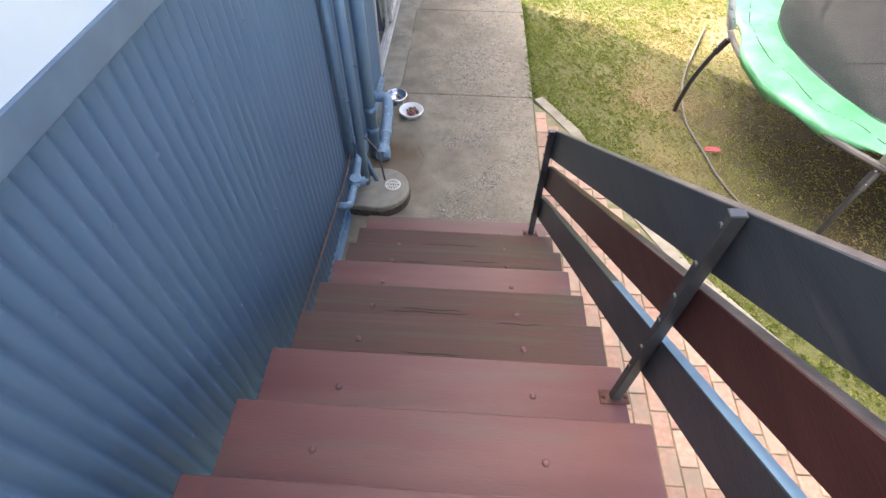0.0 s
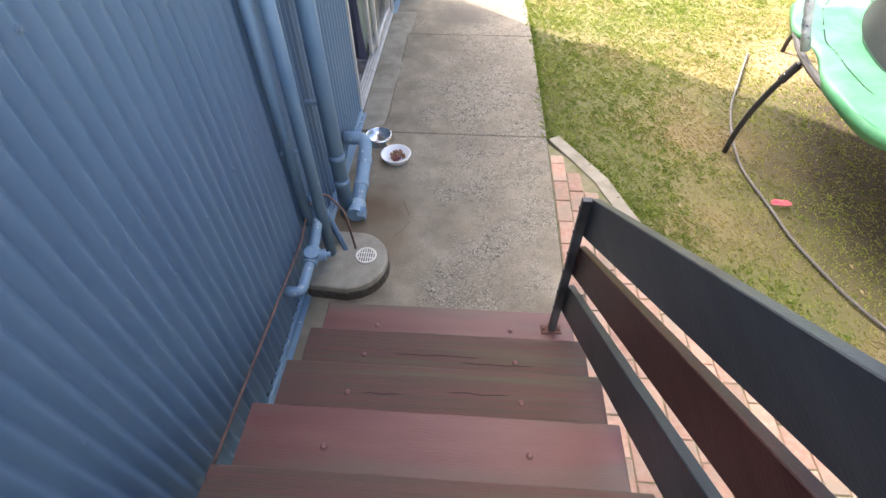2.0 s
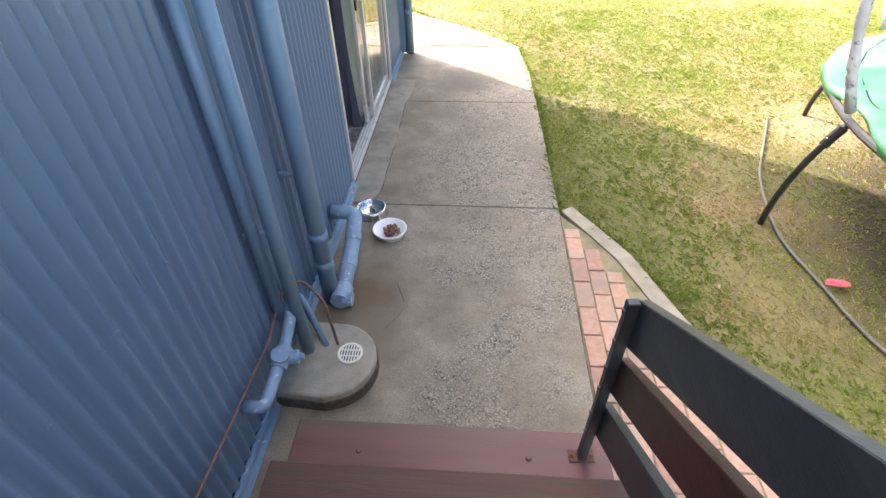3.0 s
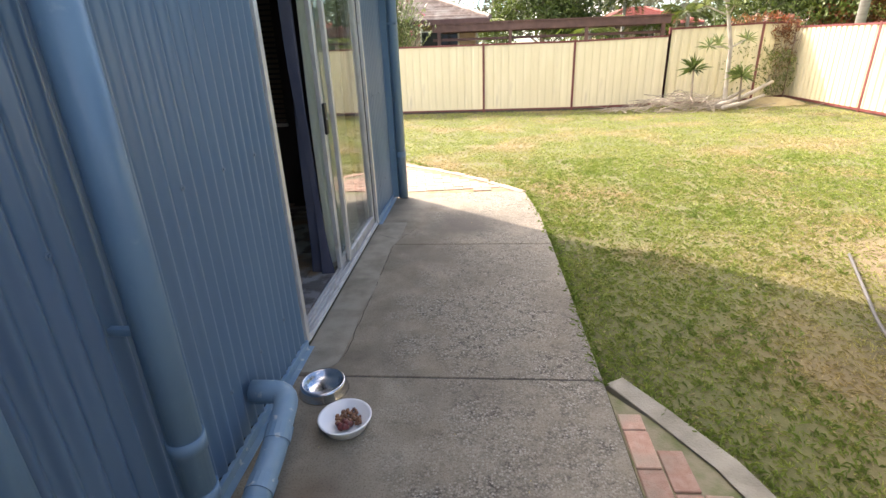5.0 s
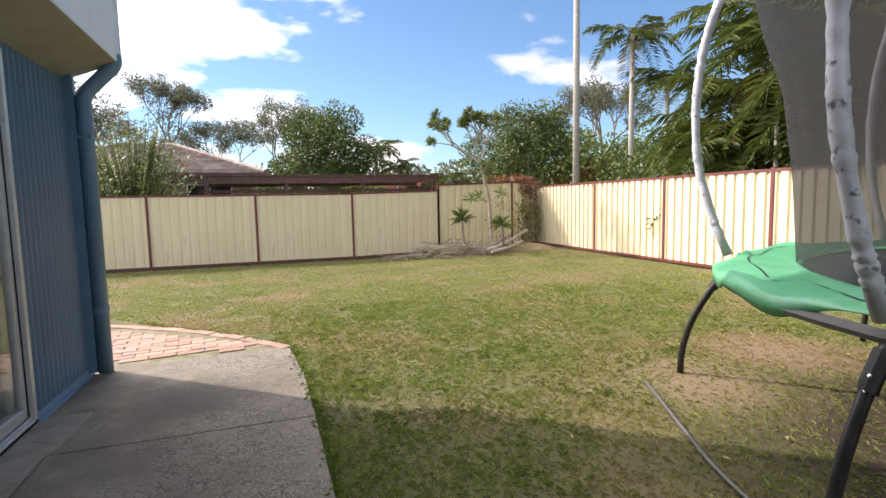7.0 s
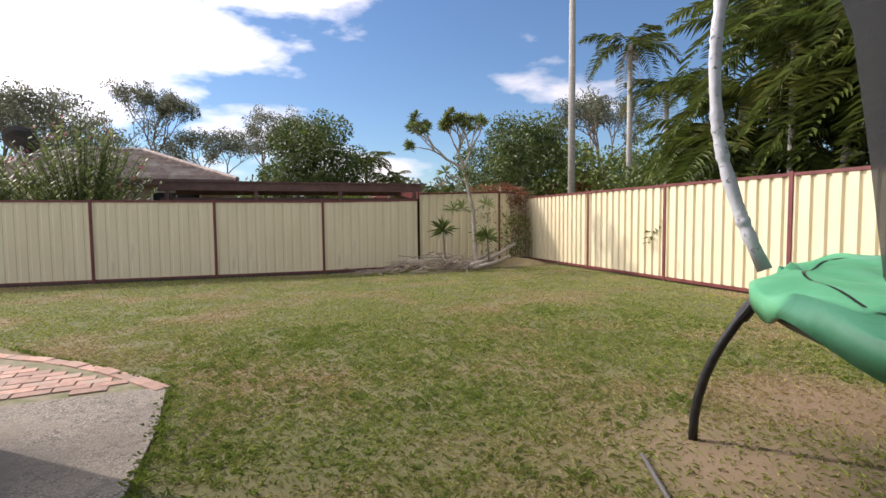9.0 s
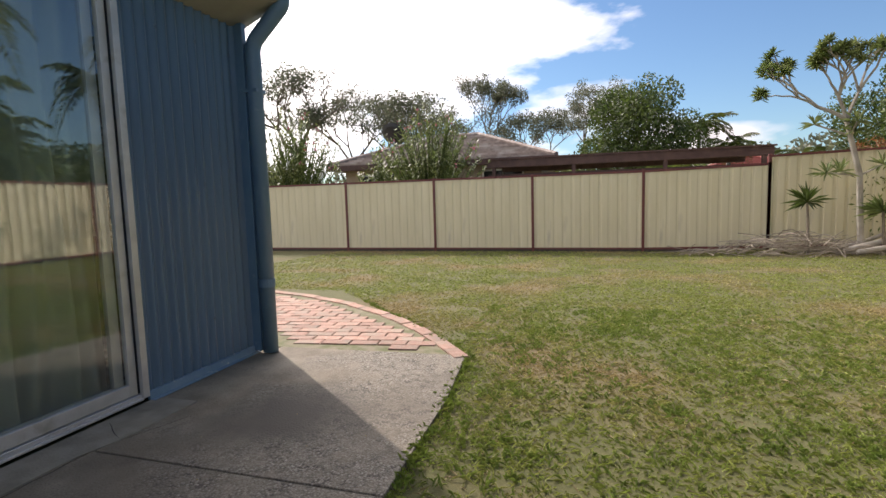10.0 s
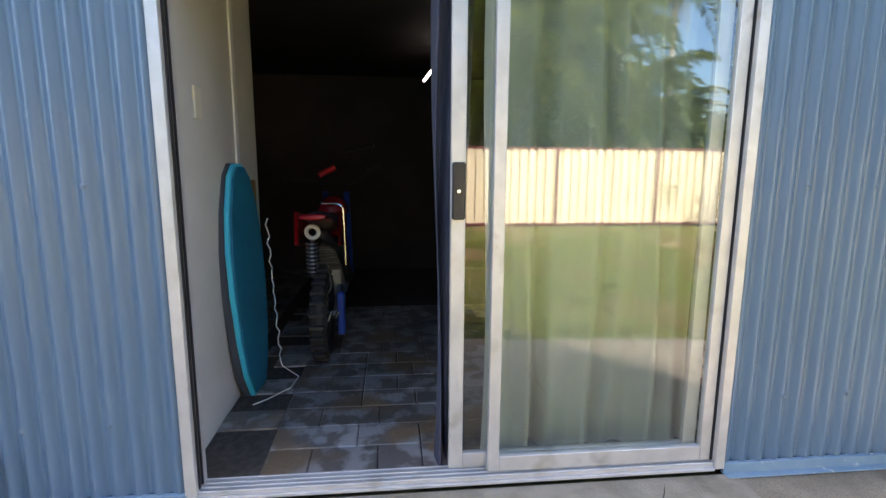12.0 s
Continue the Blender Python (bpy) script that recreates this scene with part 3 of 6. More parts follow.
# overlapping sheet edges
for y in (7.23,):
    part("sheet_lap", box((WALL - 0.004, y, 0.06), (WALL + 0.0003, y + 0.0025, 2.42)), "flashing", wall if y < 5 else wall_b)
lintel = tagged(part("wall_east", box((WALL - 0.14, DOOR0 - 0.03, 2.31), (WALL - 0.02, DOOR1 + 0.03, 2.5)), "blue_steel"), label="blue steel panel above the sliding door", category="wall", kind="structure")
end_wall = tagged(part("wall_north", box((-7.0, CORNER - 0.12, 0.0), (WALL - 0.03, CORNER - 0.005, 2.5)), "blue_steel"), label="blue steel end wall of the house", category="wall", kind="structure")
upper = tagged(part("wall_upper", box((-7.0, -4.0, 2.595), (WALL + 0.03, CORNER, 5.1), 0.004), "white_wall"), label="white painted upper storey wall", category="wall", kind="structure")
over = tagged(part("wall_overhang", box((WALL + 0.035, 4.3, 2.52), (-0.72, 7.93, 5.1), 0.004), "white_wall"), label="white painted overhanging upper wall", category="wall", kind="structure")
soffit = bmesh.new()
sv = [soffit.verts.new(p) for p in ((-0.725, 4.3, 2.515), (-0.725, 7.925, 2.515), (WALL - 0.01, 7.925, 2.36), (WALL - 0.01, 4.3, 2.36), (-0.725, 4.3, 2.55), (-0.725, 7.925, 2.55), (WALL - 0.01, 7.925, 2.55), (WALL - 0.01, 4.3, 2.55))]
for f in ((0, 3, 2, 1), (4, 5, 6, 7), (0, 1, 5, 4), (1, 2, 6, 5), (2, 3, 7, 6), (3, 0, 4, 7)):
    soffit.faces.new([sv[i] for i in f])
tagged(part("soffit", soffit, "soffit"), label="cream sloping soffit, overhang shade in its colour", category="soffit", kind="structure")
part("flashing", box((WALL - 0.02, -4.0, 2.50), (WALL + 0.04, 4.3, 2.60), 0.004), "flashing", upper, "grey blue metal flashing")
tagged(part("roof", box((-7.4, -4.4, 5.1), (-0.7, CORNER + 0.02, 5.28), 0.01), "roof_red"), label="roof slab over the upper storey", category="roof", kind="structure")
tagged(part("wall_south", box((-7.0, -4.1, 0.0), (WALL, -4.0, 5.1)), "white_wall"), label="plain rear wall of the house", category="wall", kind="structure")
tagged(part("wall_west", box((-7.1, -4.1, 0.0), (-7.0, CORNER, 5.1)), "white_wall"), label="plain far wall of the house", category="wall", kind="structure")

# kick flashing at the wall's foot
for a, b in ((0.2, DOOR0 - 0.02), (DOOR1 + 0.03, CORNER)):
    bm = bmesh.new()
    add_box(bm, (WALL - 0.01, a, 0.004), (WALL + 0.012, b, 0.055), 0.002)
    add_box(bm, (WALL + 0.012, a, 0.004), (WALL + 0.045, b, 0.010), 0.002)
    tagged(part("base_flashing", bm, "pale_pipe"), label="pale blue folded flashing at the foot of the wall", category="flashing", kind="structure")
# corner strip
tagged(part("corner_trim", box((WALL - 0.03, CORNER - 0.035, 0.02), (WALL + 0.07, CORNER + 0.01, 2.38), 0.003), "blue_pipe"), label="blue metal corner trim of the wall", category="trim", kind="structure")

# wall screws
screw_me = None
random.seed(8)
for row_z in (0.35, 1.25, 2.15):
    y = -0.8 + 0.02
    while y < CORNER - 0.1:
        if not (DOOR0 - 0.1 < y < DOOR1 + 0.1):
            if screw_me is None:
                bm = lathe([(0.012, 0.0), (0.012, 0.002), (0.0065, 0.0025), (0.0065, 0.007), (0.0, 0.008)], 8)
                ob = part("screw", bm, "flashing", wall)
                screw_me = ob.data
            else:
                ob = link_mesh("screw", screw_me, wall if y < 5 else wall_b)
            ob.matrix_world = pose(WALL + 0.003, round(y / 0.076) * 0.076, row_z + random.uniform(-0.004, 0.004), 0, 90, 0)
        y += 0.304


# ---- pipes on the wall ----
def downpipe(label, x, y, r, z0, z1, mat="blue_pipe", joints=()):
    t = thing("downpipe", label, "pipe", (x, y, z0))
    part("pipe", tube([(0, 0, 0), (0, 0, z1 - z0)], r, 20), mat, t, smooth=False)
    for z in joints:
        part("pipe_collar", tube([(0, 0, z - z0), (0, 0, z - z0 + 0.06)], r + 0.005, 20), mat, t)
    for z in (0.95, 2.05):
        part("pipe_clip", box((WALL - x, -0.012, z - z0), (-r + 0.004, 0.012, z - z0 + 0.025), 0.002), "blue_pipe", t, "painted wall bracket")
    for o in t.children:
        o.data.polygons.foreach_set("use_smooth", [len(p.vertices) == 4 for p in o.data.polygons])
    return t


downpipe("thick blue painted waste pipe on the wall", -0.955, 3.30, 0.054, 0.03, 2.62, joints=(0.30, 0.52))
downpipe("blue painted pipe standing on a concrete drain block", -0.955, 2.80, 0.036, 0.12, 2.62)
downpipe("blue box conduit fixed to the wall", -1.045, 2.78, 0.030, 0.42, 2.5)


def pipe_run(name, label, pts, r, mat, round_r=0.07, extra=()):
    t = thing(name, label, "pipe", pts[0])
    o = Vector(pts[0])
    ob = part("pipe", tube([p - o for p in bend(pts, round_r)], r, 18), mat, t)
    ob.data.polygons.foreach_set("use_smooth", [len(p.vertices) == 4 for p in ob.data.polygons])
    for a, b, rr in extra:
        part("fitting", tube([Vector(a) - o, Vector(b) - o], rr, 18), mat, t)
    return t


# pale elbow pipe beside the bowls
pipe_run("elbow_pipe", "pale blue elbow waste pipe with scuffed paint", [(-1.07, 3.93, 0.25), (-0.895, 3.93, 0.25), (-0.88, 3.66, 0.15), (-0.875, 3.30, 0.08)], 0.053, "pale_pipe", 0.075,
         extra=(((-0.885, 3.77, 0.192), (-0.882, 3.71, 0.168), 0.058), ((-0.877, 3.55, 0.128), (-0.876, 3.49, 0.117), 0.058)))
cap = thing("pipe_cap", "pale blue screwed inspection cap on a pipe", "pipe", (-0.875, 3.22, 0.08))
part("socket", tube([(0, 0.12, 0), (0, -0.01, 0)], 0.062, 20), "pale_pipe", cap)
part("cap", tube([(0.02, 0.02, 0), (0.075, 0.02, 0)], 0.048, 12), "pale_pipe", cap)
# trap pipe, nearest the stairs
trap = pipe_run("trap_pipe", "pale blue waste pipe with an inspection tee", [(-1.08, 2.30, 0.33), (-0.985, 2.30, 0.33), (-0.985, 2.62, 0.36), (-0.985, 2.84, 0.46), (-1.05, 2.92, 0.52)], 0.031, "pale_pipe", 0.07,
                extra=(((-0.985, 2.50, 0.345), (-0.985, 2.62, 0.357), 0.043), ((-0.985, 2.56, 0.35), (-0.90, 2.58, 0.35), 0.036), ((-0.90, 2.58, 0.35), (-0.875, 2.585, 0.35), 0.017), ((-0.985, 2.56, 0.34), (-0.975, 2.55, 0.405), 0.045), ((-0.985, 2.80, 0.44), (-0.985, 2.86, 0.47), 0.034)))
for k, (a, b) in enumerate((((-1.0, 2.98, 0.36), (-0.86, 2.84, 0.10)), ((-1.03, 3.02, 0.30), (-0.90, 2.90, 0.10)))):
    pipe_run("small_pipe", "thin blue drain pipe into the concrete block", [(-1.08, a[1] + 0.04, a[2]), a, b], 0.018, "blue_pipe", 0.04)
# copper line along the wall and its hook over the grate
pipe_run("copper_line", "thin brown copper pipe along the wall foot", [(-1.06, 0.2, 0.62), (-1.055, 1.3, 0.50), (-1.05, 2.60, 0.42), (-1.04, 2.86, 0.52), (-0.97, 2.98, 0.50), (-0.84, 2.90, 0.42), (-0.79, 2.83, 0.14)], 0.008, "copper", 0.05)

# drain block and grate
DB = (-0.82, 2.70)
arc = [(-0.80 + 0.235 * math.cos(a), 2.76 + 0.25 * math.sin(a)) for a in (radians(-68 + i * 15) for i in range(11))]
block = tagged(part("drain_block", prism([(-1.06, 2.52), (-0.80, 2.50)] + arc + [(-1.06, 3.02)], -0.02, 0.115, 0.014), "concrete_edge"), label="rounded concrete drain block with a dark lower edge", category="drain")
# a slightly larger prism makes the block's lower side darker
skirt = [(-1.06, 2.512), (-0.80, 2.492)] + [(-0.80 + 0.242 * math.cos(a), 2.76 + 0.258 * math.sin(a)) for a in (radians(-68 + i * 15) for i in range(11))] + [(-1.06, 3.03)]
part("weathered_edge", prism(skirt, -0.02, 0.072, 0.008), "joint", block, "dark lower edge")
grate = thing("drain_grate", "round cream plastic drain grate", "drain", (-0.715, 2.79, 0.117))
part("rim", lathe([(0.058, 0.0), (0.072, 0.0), (0.072, 0.004), (0.068, 0.007), (0.060, 0.007), (0.058, 0.004), (0.058, 0.0)], 28), "cream_plastic", grate)
for i in range(-3, 4):
    w = math.sqrt(max(0.0, 0.06 ** 2 - (i * 0.0155) ** 2))
    part("slat", box((i * 0.0155 - 0.0035, -w, 0.001), (i * 0.0155 + 0.0035, w, 0.006)), "cream_plastic", grate)
for s in (-0.02, 0.02):
    part("slat", box((-0.056, s - 0.003, 0.001), (0.056, s + 0.003, 0.0065)), "cream_plastic", grate)
# flat black disc paints the darkness below the slats
part("pit", lathe([(0.0, 0.0003), (0.058, 0.0003)], 24), "black_plastic", grate)

# bowls
steel = thing("steel_bowl", "empty stainless steel pet bowl", "bowl", (-0.865, 4.27, 0.002))
part("bowl", lathe([(0.0, 0.008), (0.072, 0.008), (0.092, 0.030), (0.104, 0.052), (0.112, 0.056), (0.119, 0.050), (0.121, 0.040), (0.132, 0.004), (0.134, 0.0), (0.126, 0.001), (0.110, 0.046)], 40), "steel", steel, smooth=True)
bowl = thing("food_bowl", "white plastic bowl half full of kibble and meat", "bowl", (-0.675, 4.0, 0.002))
part("bowl", lathe([(0.0, 0.010), (0.085, 0.010), (0.117, 0.056), (0.126, 0.060), (0.130, 0.056), (0.122, 0.048), (0.100, 0.0), (0.0, 0.0)], 40), "white_bowl", bowl, smooth=True)
random.seed(5)
bm = bmesh.new()
for i in range(90):
    a, r = random.uniform(0, 6.28), 0.062 * math.sqrt(random.random())
    bmesh.ops.create_icosphere(bm, subdivisions=1, radius=random.uniform(0.008, 0.012), matrix=Matrix.Translation((r * math.cos(a) + 0.01, r * math.sin(a) + 0.01, 0.02 + random.uniform(0, 0.022))) @ Matrix.Diagonal((1, 1.2, 0.7, 1)))
part("kibble", bm, "kibble", bowl, kind="stuff")
bm = bmesh.new()
for i in range(14):
    a, r = random.uniform(0, 6.28), 0.03 * math.sqrt(random.random())
    bmesh.ops.create_icosphere(bm, subdivisions=2, radius=random.uniform(0.012, 0.018), matrix=Matrix.Translation((r * math.cos(a) + 0.01, r * math.sin(a) - 0.04, 0.028 + random.uniform(0, 0.015))))
part("meat", bm, "meat", bowl, smooth=True)

# corner downpipe with the offset to the eave
cd = thing("downpipe", "blue corner downpipe rising white past the eave", "pipe", (-0.97, CORNER + 0.01, 0.0))
o = Vector((-0.97, CORNER + 0.01, 0.0))
ob = part("pipe", tube([p - o for p in bend([(-0.97, CORNER + 0.01, 0.01), (-0.97, CORNER + 0.01, 2.24), (-0.75, CORNER + 0.07, 2.50), (-0.75, CORNER + 0.07, 2.58)], 0.06)], 0.055, 20), "blue_pipe", cd)
ob.data.polygons.foreach_set("use_smooth", [len(p.vertices) == 4 for p in ob.data.polygons])
part("upper_pipe", tube([(0.22, 0.06, 2.56), (0.22, 0.06, 5.0)], 0.052, 20), "white_wall", cd, "white painted upper pipe")
part("pipe_collar", tube([(0, 0, 0.50), (0, 0, 0.56)], 0.06, 20), "blue_pipe", cd)
part("pipe_clip", box((-0.09, -0.052, 1.9), (0.05, 0.052, 1.925), 0.002), "blue_pipe", cd)


# ---- stairs ----
TREADS = 11
stairs = thing("stairs", "maroon painted timber stairs with worn treads", "stairs")
tagged(stairs, kind="structure")
def tread_at(k):
    """Front edge y and top z of the tread k; 8 is the lowest."""
    return 2.33 - 0.303 * (8 - k), 0.205 + 0.189 * (8 - k)
random.seed(11)
bolt_me = None
for k in range(8, 8 - TREADS, -1):
    y, z = tread_at(k)
    sx = random.uniform(-0.012, 0.012)
    worn = k in (7, 6, 4, 3)
    t = part("tread", box((-0.85 + sx, y - 0.30, z - 0.045), (0.60 + sx, y, z), 0.005), "tread_worn" if worn else "tread_paint", stairs,
             "weathered maroon timber tread" if worn else "maroon painted timber tread")
    for bx in (-0.535, 0.235):
        if bolt_me is None:
            b = part("bolt_head", lathe([(0.014, 0.0), (0.013, 0.005), (0.008, 0.008), (0.0, 0.009)], 12), "bolt", t, smooth=True)
            bolt_me = b.data
        else:
            b = link_mesh("bolt_head", bolt_me, t)
        b.location = (bx, y - 0.15 + random.uniform(-0.01, 0.01), z)
    if worn:
        for c in range(2):
            x0 = random.uniform(-0.5, 0.1)
            yy = y - random.uniform(0.012, 0.25)
            pts = [(x0 + 0.05 * i, yy + random.uniform(-0.004, 0.004), z + 0.0008) for i in range(random.randint(5, 10))]
            vs, fs = [], []
            for i, p in enumerate(pts):
                w = 0.0022 if 0 < i < len(pts) - 1 else 0.0002
                vs += [(p[0], p[1] - w, p[2]), (p[0], p[1] + w, p[2])]
            fs = [(2 * i, 2 * i + 2, 2 * i + 3, 2 * i + 1) for i in range(len(pts) - 1)]
            raw("crack", vs, fs, "crack", t)
for x in (-0.55, 0.25):
    ya, za = tread_at(8)
    yb, zb = tread_at(8 - TREADS + 1)
    bm = bmesh.new()
    vs = [bm.verts.new(p) for p in ((x, ya - 0.26, za - 0.050), (x, ya - 0.26, 0.0), (x, ya - 0.6, 0.0), (x, yb - 0.32, zb - 0.42), (x, yb - 0.32, zb - 0.10))]
    bm.faces.new(vs)
    bm.normal_update()
    bmesh.ops.solidify(bm, geom=bm.faces[:], thickness=0.045)
    part("stringer", bm, "rail_maroon", stairs)
yt, zt = tread_at(8 - TREADS + 1)
tagged(part("landing", box((-0.88, -4.0, zt + 0.12), (1.0, yt - 0.31, zt + 0.18), 0.004), "tread_paint"), label="maroon timber landing above the stairs", category="landing", kind="structure")

# handrail: three sloping boards bolted outside steel posts
rail = thing("stair_rail", "stair balustrade of three sloping boards on steel posts", "railing", (0.0, 0.0, 0.0))
SLOPE = 0.189 / 0.303
RX = 0.555
P1, P2 = 2.215, 0.38
def rail_z(y):
    return 1.215 + 0.645 * (P1 - y) if y > -4 else 0
Y_END = -1.5
for name, top, deep, mat, edge, label in (("top_board", 0.0, 0.195, "rail_grey", "edge_worn", "dark grey painted top rail board"), ("middle_board", -0.30, 0.175, "rail_maroon", "edge_worn", "dark maroon painted middle rail board"), ("bottom_board", -0.60, 0.185, "rail_grey", "edge_blue", "dark grey rail board with a pale blue top edge")):
    bm = bmesh.new()
    c = [(P1 + 0.02, rail_z(P1 + 0.02) + top), (Y_END, rail_z(Y_END) + top), (Y_END, rail_z(Y_END) + top - deep * 1.17), (P1 + 0.02, rail_z(P1 + 0.02) + top - deep * 1.17)]
    vs = [bm.verts.new((RX + 0.024, *p)) for p in c] + [bm.verts.new((RX + 0.062, *p)) for p in c]
    for f in ((0, 1, 2, 3), (7, 6, 5, 4), (0, 4, 5, 1), (1, 5, 6, 2), (2, 6, 7, 3), (3, 7, 4, 0)):
        bm.faces.new([vs[i] for i in f])
    bmesh.ops.bevel(bm, geom=bm.edges[:], offset=0.003, segments=1, affect="EDGES")
    bo = part(name, bm, mat, rail, label)
    vs = [(RX + 0.027, c[0][0] - 0.003, c[0][1] + 0.0012), (RX + 0.059, c[0][0] - 0.003, c[0][1] + 0.0012), (RX + 0.059, c[1][0], c[1][1] + 0.0012), (RX + 0.027, c[1][0], c[1][1] + 0.0012)]
    raw("board_edge", vs, [(0, 1, 2, 3)], edge, bo, "worn painted top edge")
for y in (P1, P2, P2 - 1.83):
    z0 = tread_at(8 - round((2.2 - y) / 0.303))[1]
    zt = rail_z(y)
    bm = bmesh.new()
    add_box(bm, (RX - 0.020, y - 0.015, z0 + 0.004), (RX + 0.022, y + 0.015, zt + 0.0), 0.003)
    p = part("post", bm, "post_dark", rail, "dark painted steel rail post")
    part("foot_plate", box((RX - 0.06, y - 0.03, z0), (RX + 0.055, y + 0.03, z0 + 0.007), 0.002), "rust", p, "rusty bolted foot plate")
    for dx in (-0.045, 0.042):
        b = part("bolt_head", lathe([(0.010, 0.0), (0.010, 0.007), (0.0, 0.011)], 8), "rust", p)
        b.location = (RX + dx, y, z0 + 0.007)
    for top, deep in ((0.0, 0.195), (-0.30, 0.175), (-0.60, 0.185)):
        for dz in (0.045, deep):
            b = part("bolt_head", lathe([(0.009, 0.0), (0.008, 0.006), (0.0, 0.008)], 8), "post_dark", p)
            b.matrix_world = pose(RX - 0.020, y, zt + top - dz, 0, -90, 0)


# ---- sliding door and the room behind ----
door = thing("door_1", "open aluminium sliding glass door with a fixed pane", "door", (WALL, DOOR0, 0.0))
tagged(door, kind="structure")
def dpart(name, lo, hi, mat="alu", bevel=0.002, parent=None, label=""):
    """A box in world metres under the door."""
    ob = part(name, box([a - b for a, b in zip(lo, (WALL, DOOR0, 0))], [a - b for a, b in zip(hi, (WALL, DOOR0, 0))], bevel), mat, parent or door, label)
    return ob
X0 = WALL - 0.11
dpart("jamb", (X0, DOOR0 - 0.03, 0.03), (WALL + 0.012, DOOR0 + 0.012, 2.31))
dpart("jamb", (X0, DOOR1 - 0.012, 0.03), (WALL + 0.012, DOOR1 + 0.03, 2.31))
dpart("head", (X0, DOOR0 + 0.012, 2.255), (WALL + 0.012, DOOR1 - 0.012, 2.31))
dpart("track", (X0, DOOR0 + 0.012, 0.022), (WALL + 0.012, DOOR1 - 0.012, 0.036))
for i, x in enumerate((WALL - 0.004, WALL - 0.03, WALL - 0.058, WALL - 0.088)):
    dpart("track_rib", (x - 0.004, DOOR0 + 0.012, 0.036), (x + 0.004, DOOR1 - 0.012, 0.056))
for y in (DOOR0 + 0.013, DOOR1 - 0.018):
    for x in (WALL - 0.02, WALL - 0.05):
        dpart("gasket", (x - 0.006, y, 0.06), (x + 0.006, y + 0.006, 2.25), "black_plastic", 0)
def sash(y0, y1, x, stile, label):
    s = part("sash", box((x - 0.016 - WALL, y0 - DOOR0, 0.058), (x + 0.016 - WALL, y0 + stile - DOOR0, 2.25), 0.003), "alu", door, label)
    for lo, hi in (((x - 0.0155, y1 - stile, 0.058), (x + 0.0155, y1, 2.25)), ((x - 0.015, y0 + stile, 0.059), (x + 0.015, y1 - stile, 0.125)), ((x - 0.015, y0 + stile, 2.19), (x + 0.015, y1 - stile, 2.249))):
        dpart("sash_bar", lo, hi, parent=s)
    a, b, u = y0 + stile - 0.004 - DOOR0, y1 - stile + 0.004 - DOOR0, x - WALL
    raw("pane", [(u, a, 0.122), (u, b, 0.122), (u, b, 2.193), (u, a, 2.193)], [(0, 1, 2, 3)], "glass", s)
    return s
slide = sash(5.70, 6.80, WALL - 0.073, 0.058, "aluminium framed sliding sash pushed open")
sash(5.86, DOOR1 - 0.02, WALL - 0.035, 0.048, "aluminium framed fixed glass sash")
lk = dpart("door_handle", (WALL - 0.057, 5.703, 1.12), (WALL - 0.036, 5.755, 1.34), "black_plastic", 0.006, slide, "black door handle with a key lock")
key = part("keyhole", lathe([(0.0, 0.004), (0.007, 0.004), (0.009, 0.0)], 12), "steel", slide)
key.matrix_world = pose(WALL - 0.040, 5.728, 1.23, 0, 90, 0)
key.parent = slide
key.matrix_world = pose(-0.036, 5.728 - DOOR0, 1.23, 0, 90, 0)

# room: floor, walls, ceiling; gloom is coloured into ceiling and inner walls
RX0, RX1, RY0, RY1 = -5.6, WALL - 0.14, 4.60, 7.72
tagged(part("wall_room", box((RX0, RY1, 0.02), (RX1, RY1 + 0.01, 2.4)), "inside_gloom"), label="inner end wall of the room, gloom in its colour", category="wall", kind="structure")
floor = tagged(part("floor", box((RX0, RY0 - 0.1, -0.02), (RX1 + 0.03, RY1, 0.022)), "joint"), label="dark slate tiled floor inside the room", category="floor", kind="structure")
tagged(part("ceiling", box((RX0, RY0 - 1.0, 2.4), (RX1, RY1, 2.46)), "inside_gloom"), label="room ceiling with the gloom in its colour", category="ceiling", kind="structure")
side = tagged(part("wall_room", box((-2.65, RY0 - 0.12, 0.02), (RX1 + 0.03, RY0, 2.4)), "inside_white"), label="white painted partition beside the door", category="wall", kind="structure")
tagged(part("wall_room", box((RX0, 3.5, 0.02), (-2.66, 3.6, 2.4)), "inside_gloom"), label="inner room wall with the gloom in its colour", category="wall", kind="structure")
tagged(part("wall_room", box((RX0 - 0.1, 3.5, 0.02), (RX0, RY1, 2.4)), "inside_gloom"), label="rear wall of the room with the gloom in its colour", category="wall", kind="structure")
part("cover_strip", box((-2.24, RY0, 0.03), (-2.19, RY0 + 0.012, 2.38), 0.002), "white_trim", side)
part("light_switch", box((-1.69, RY0, 1.53), (-1.61, RY0 + 0.012, 1.67), 0.003), "cream_plastic", side, "cream light switch plate")
tagged(part("floor_inner", box((RX0, 3.6, -0.02), (-2.65, RY0 - 0.1, 0.02)), "slate"), label="dark slate floor of the back room", category="floor", kind="structure")


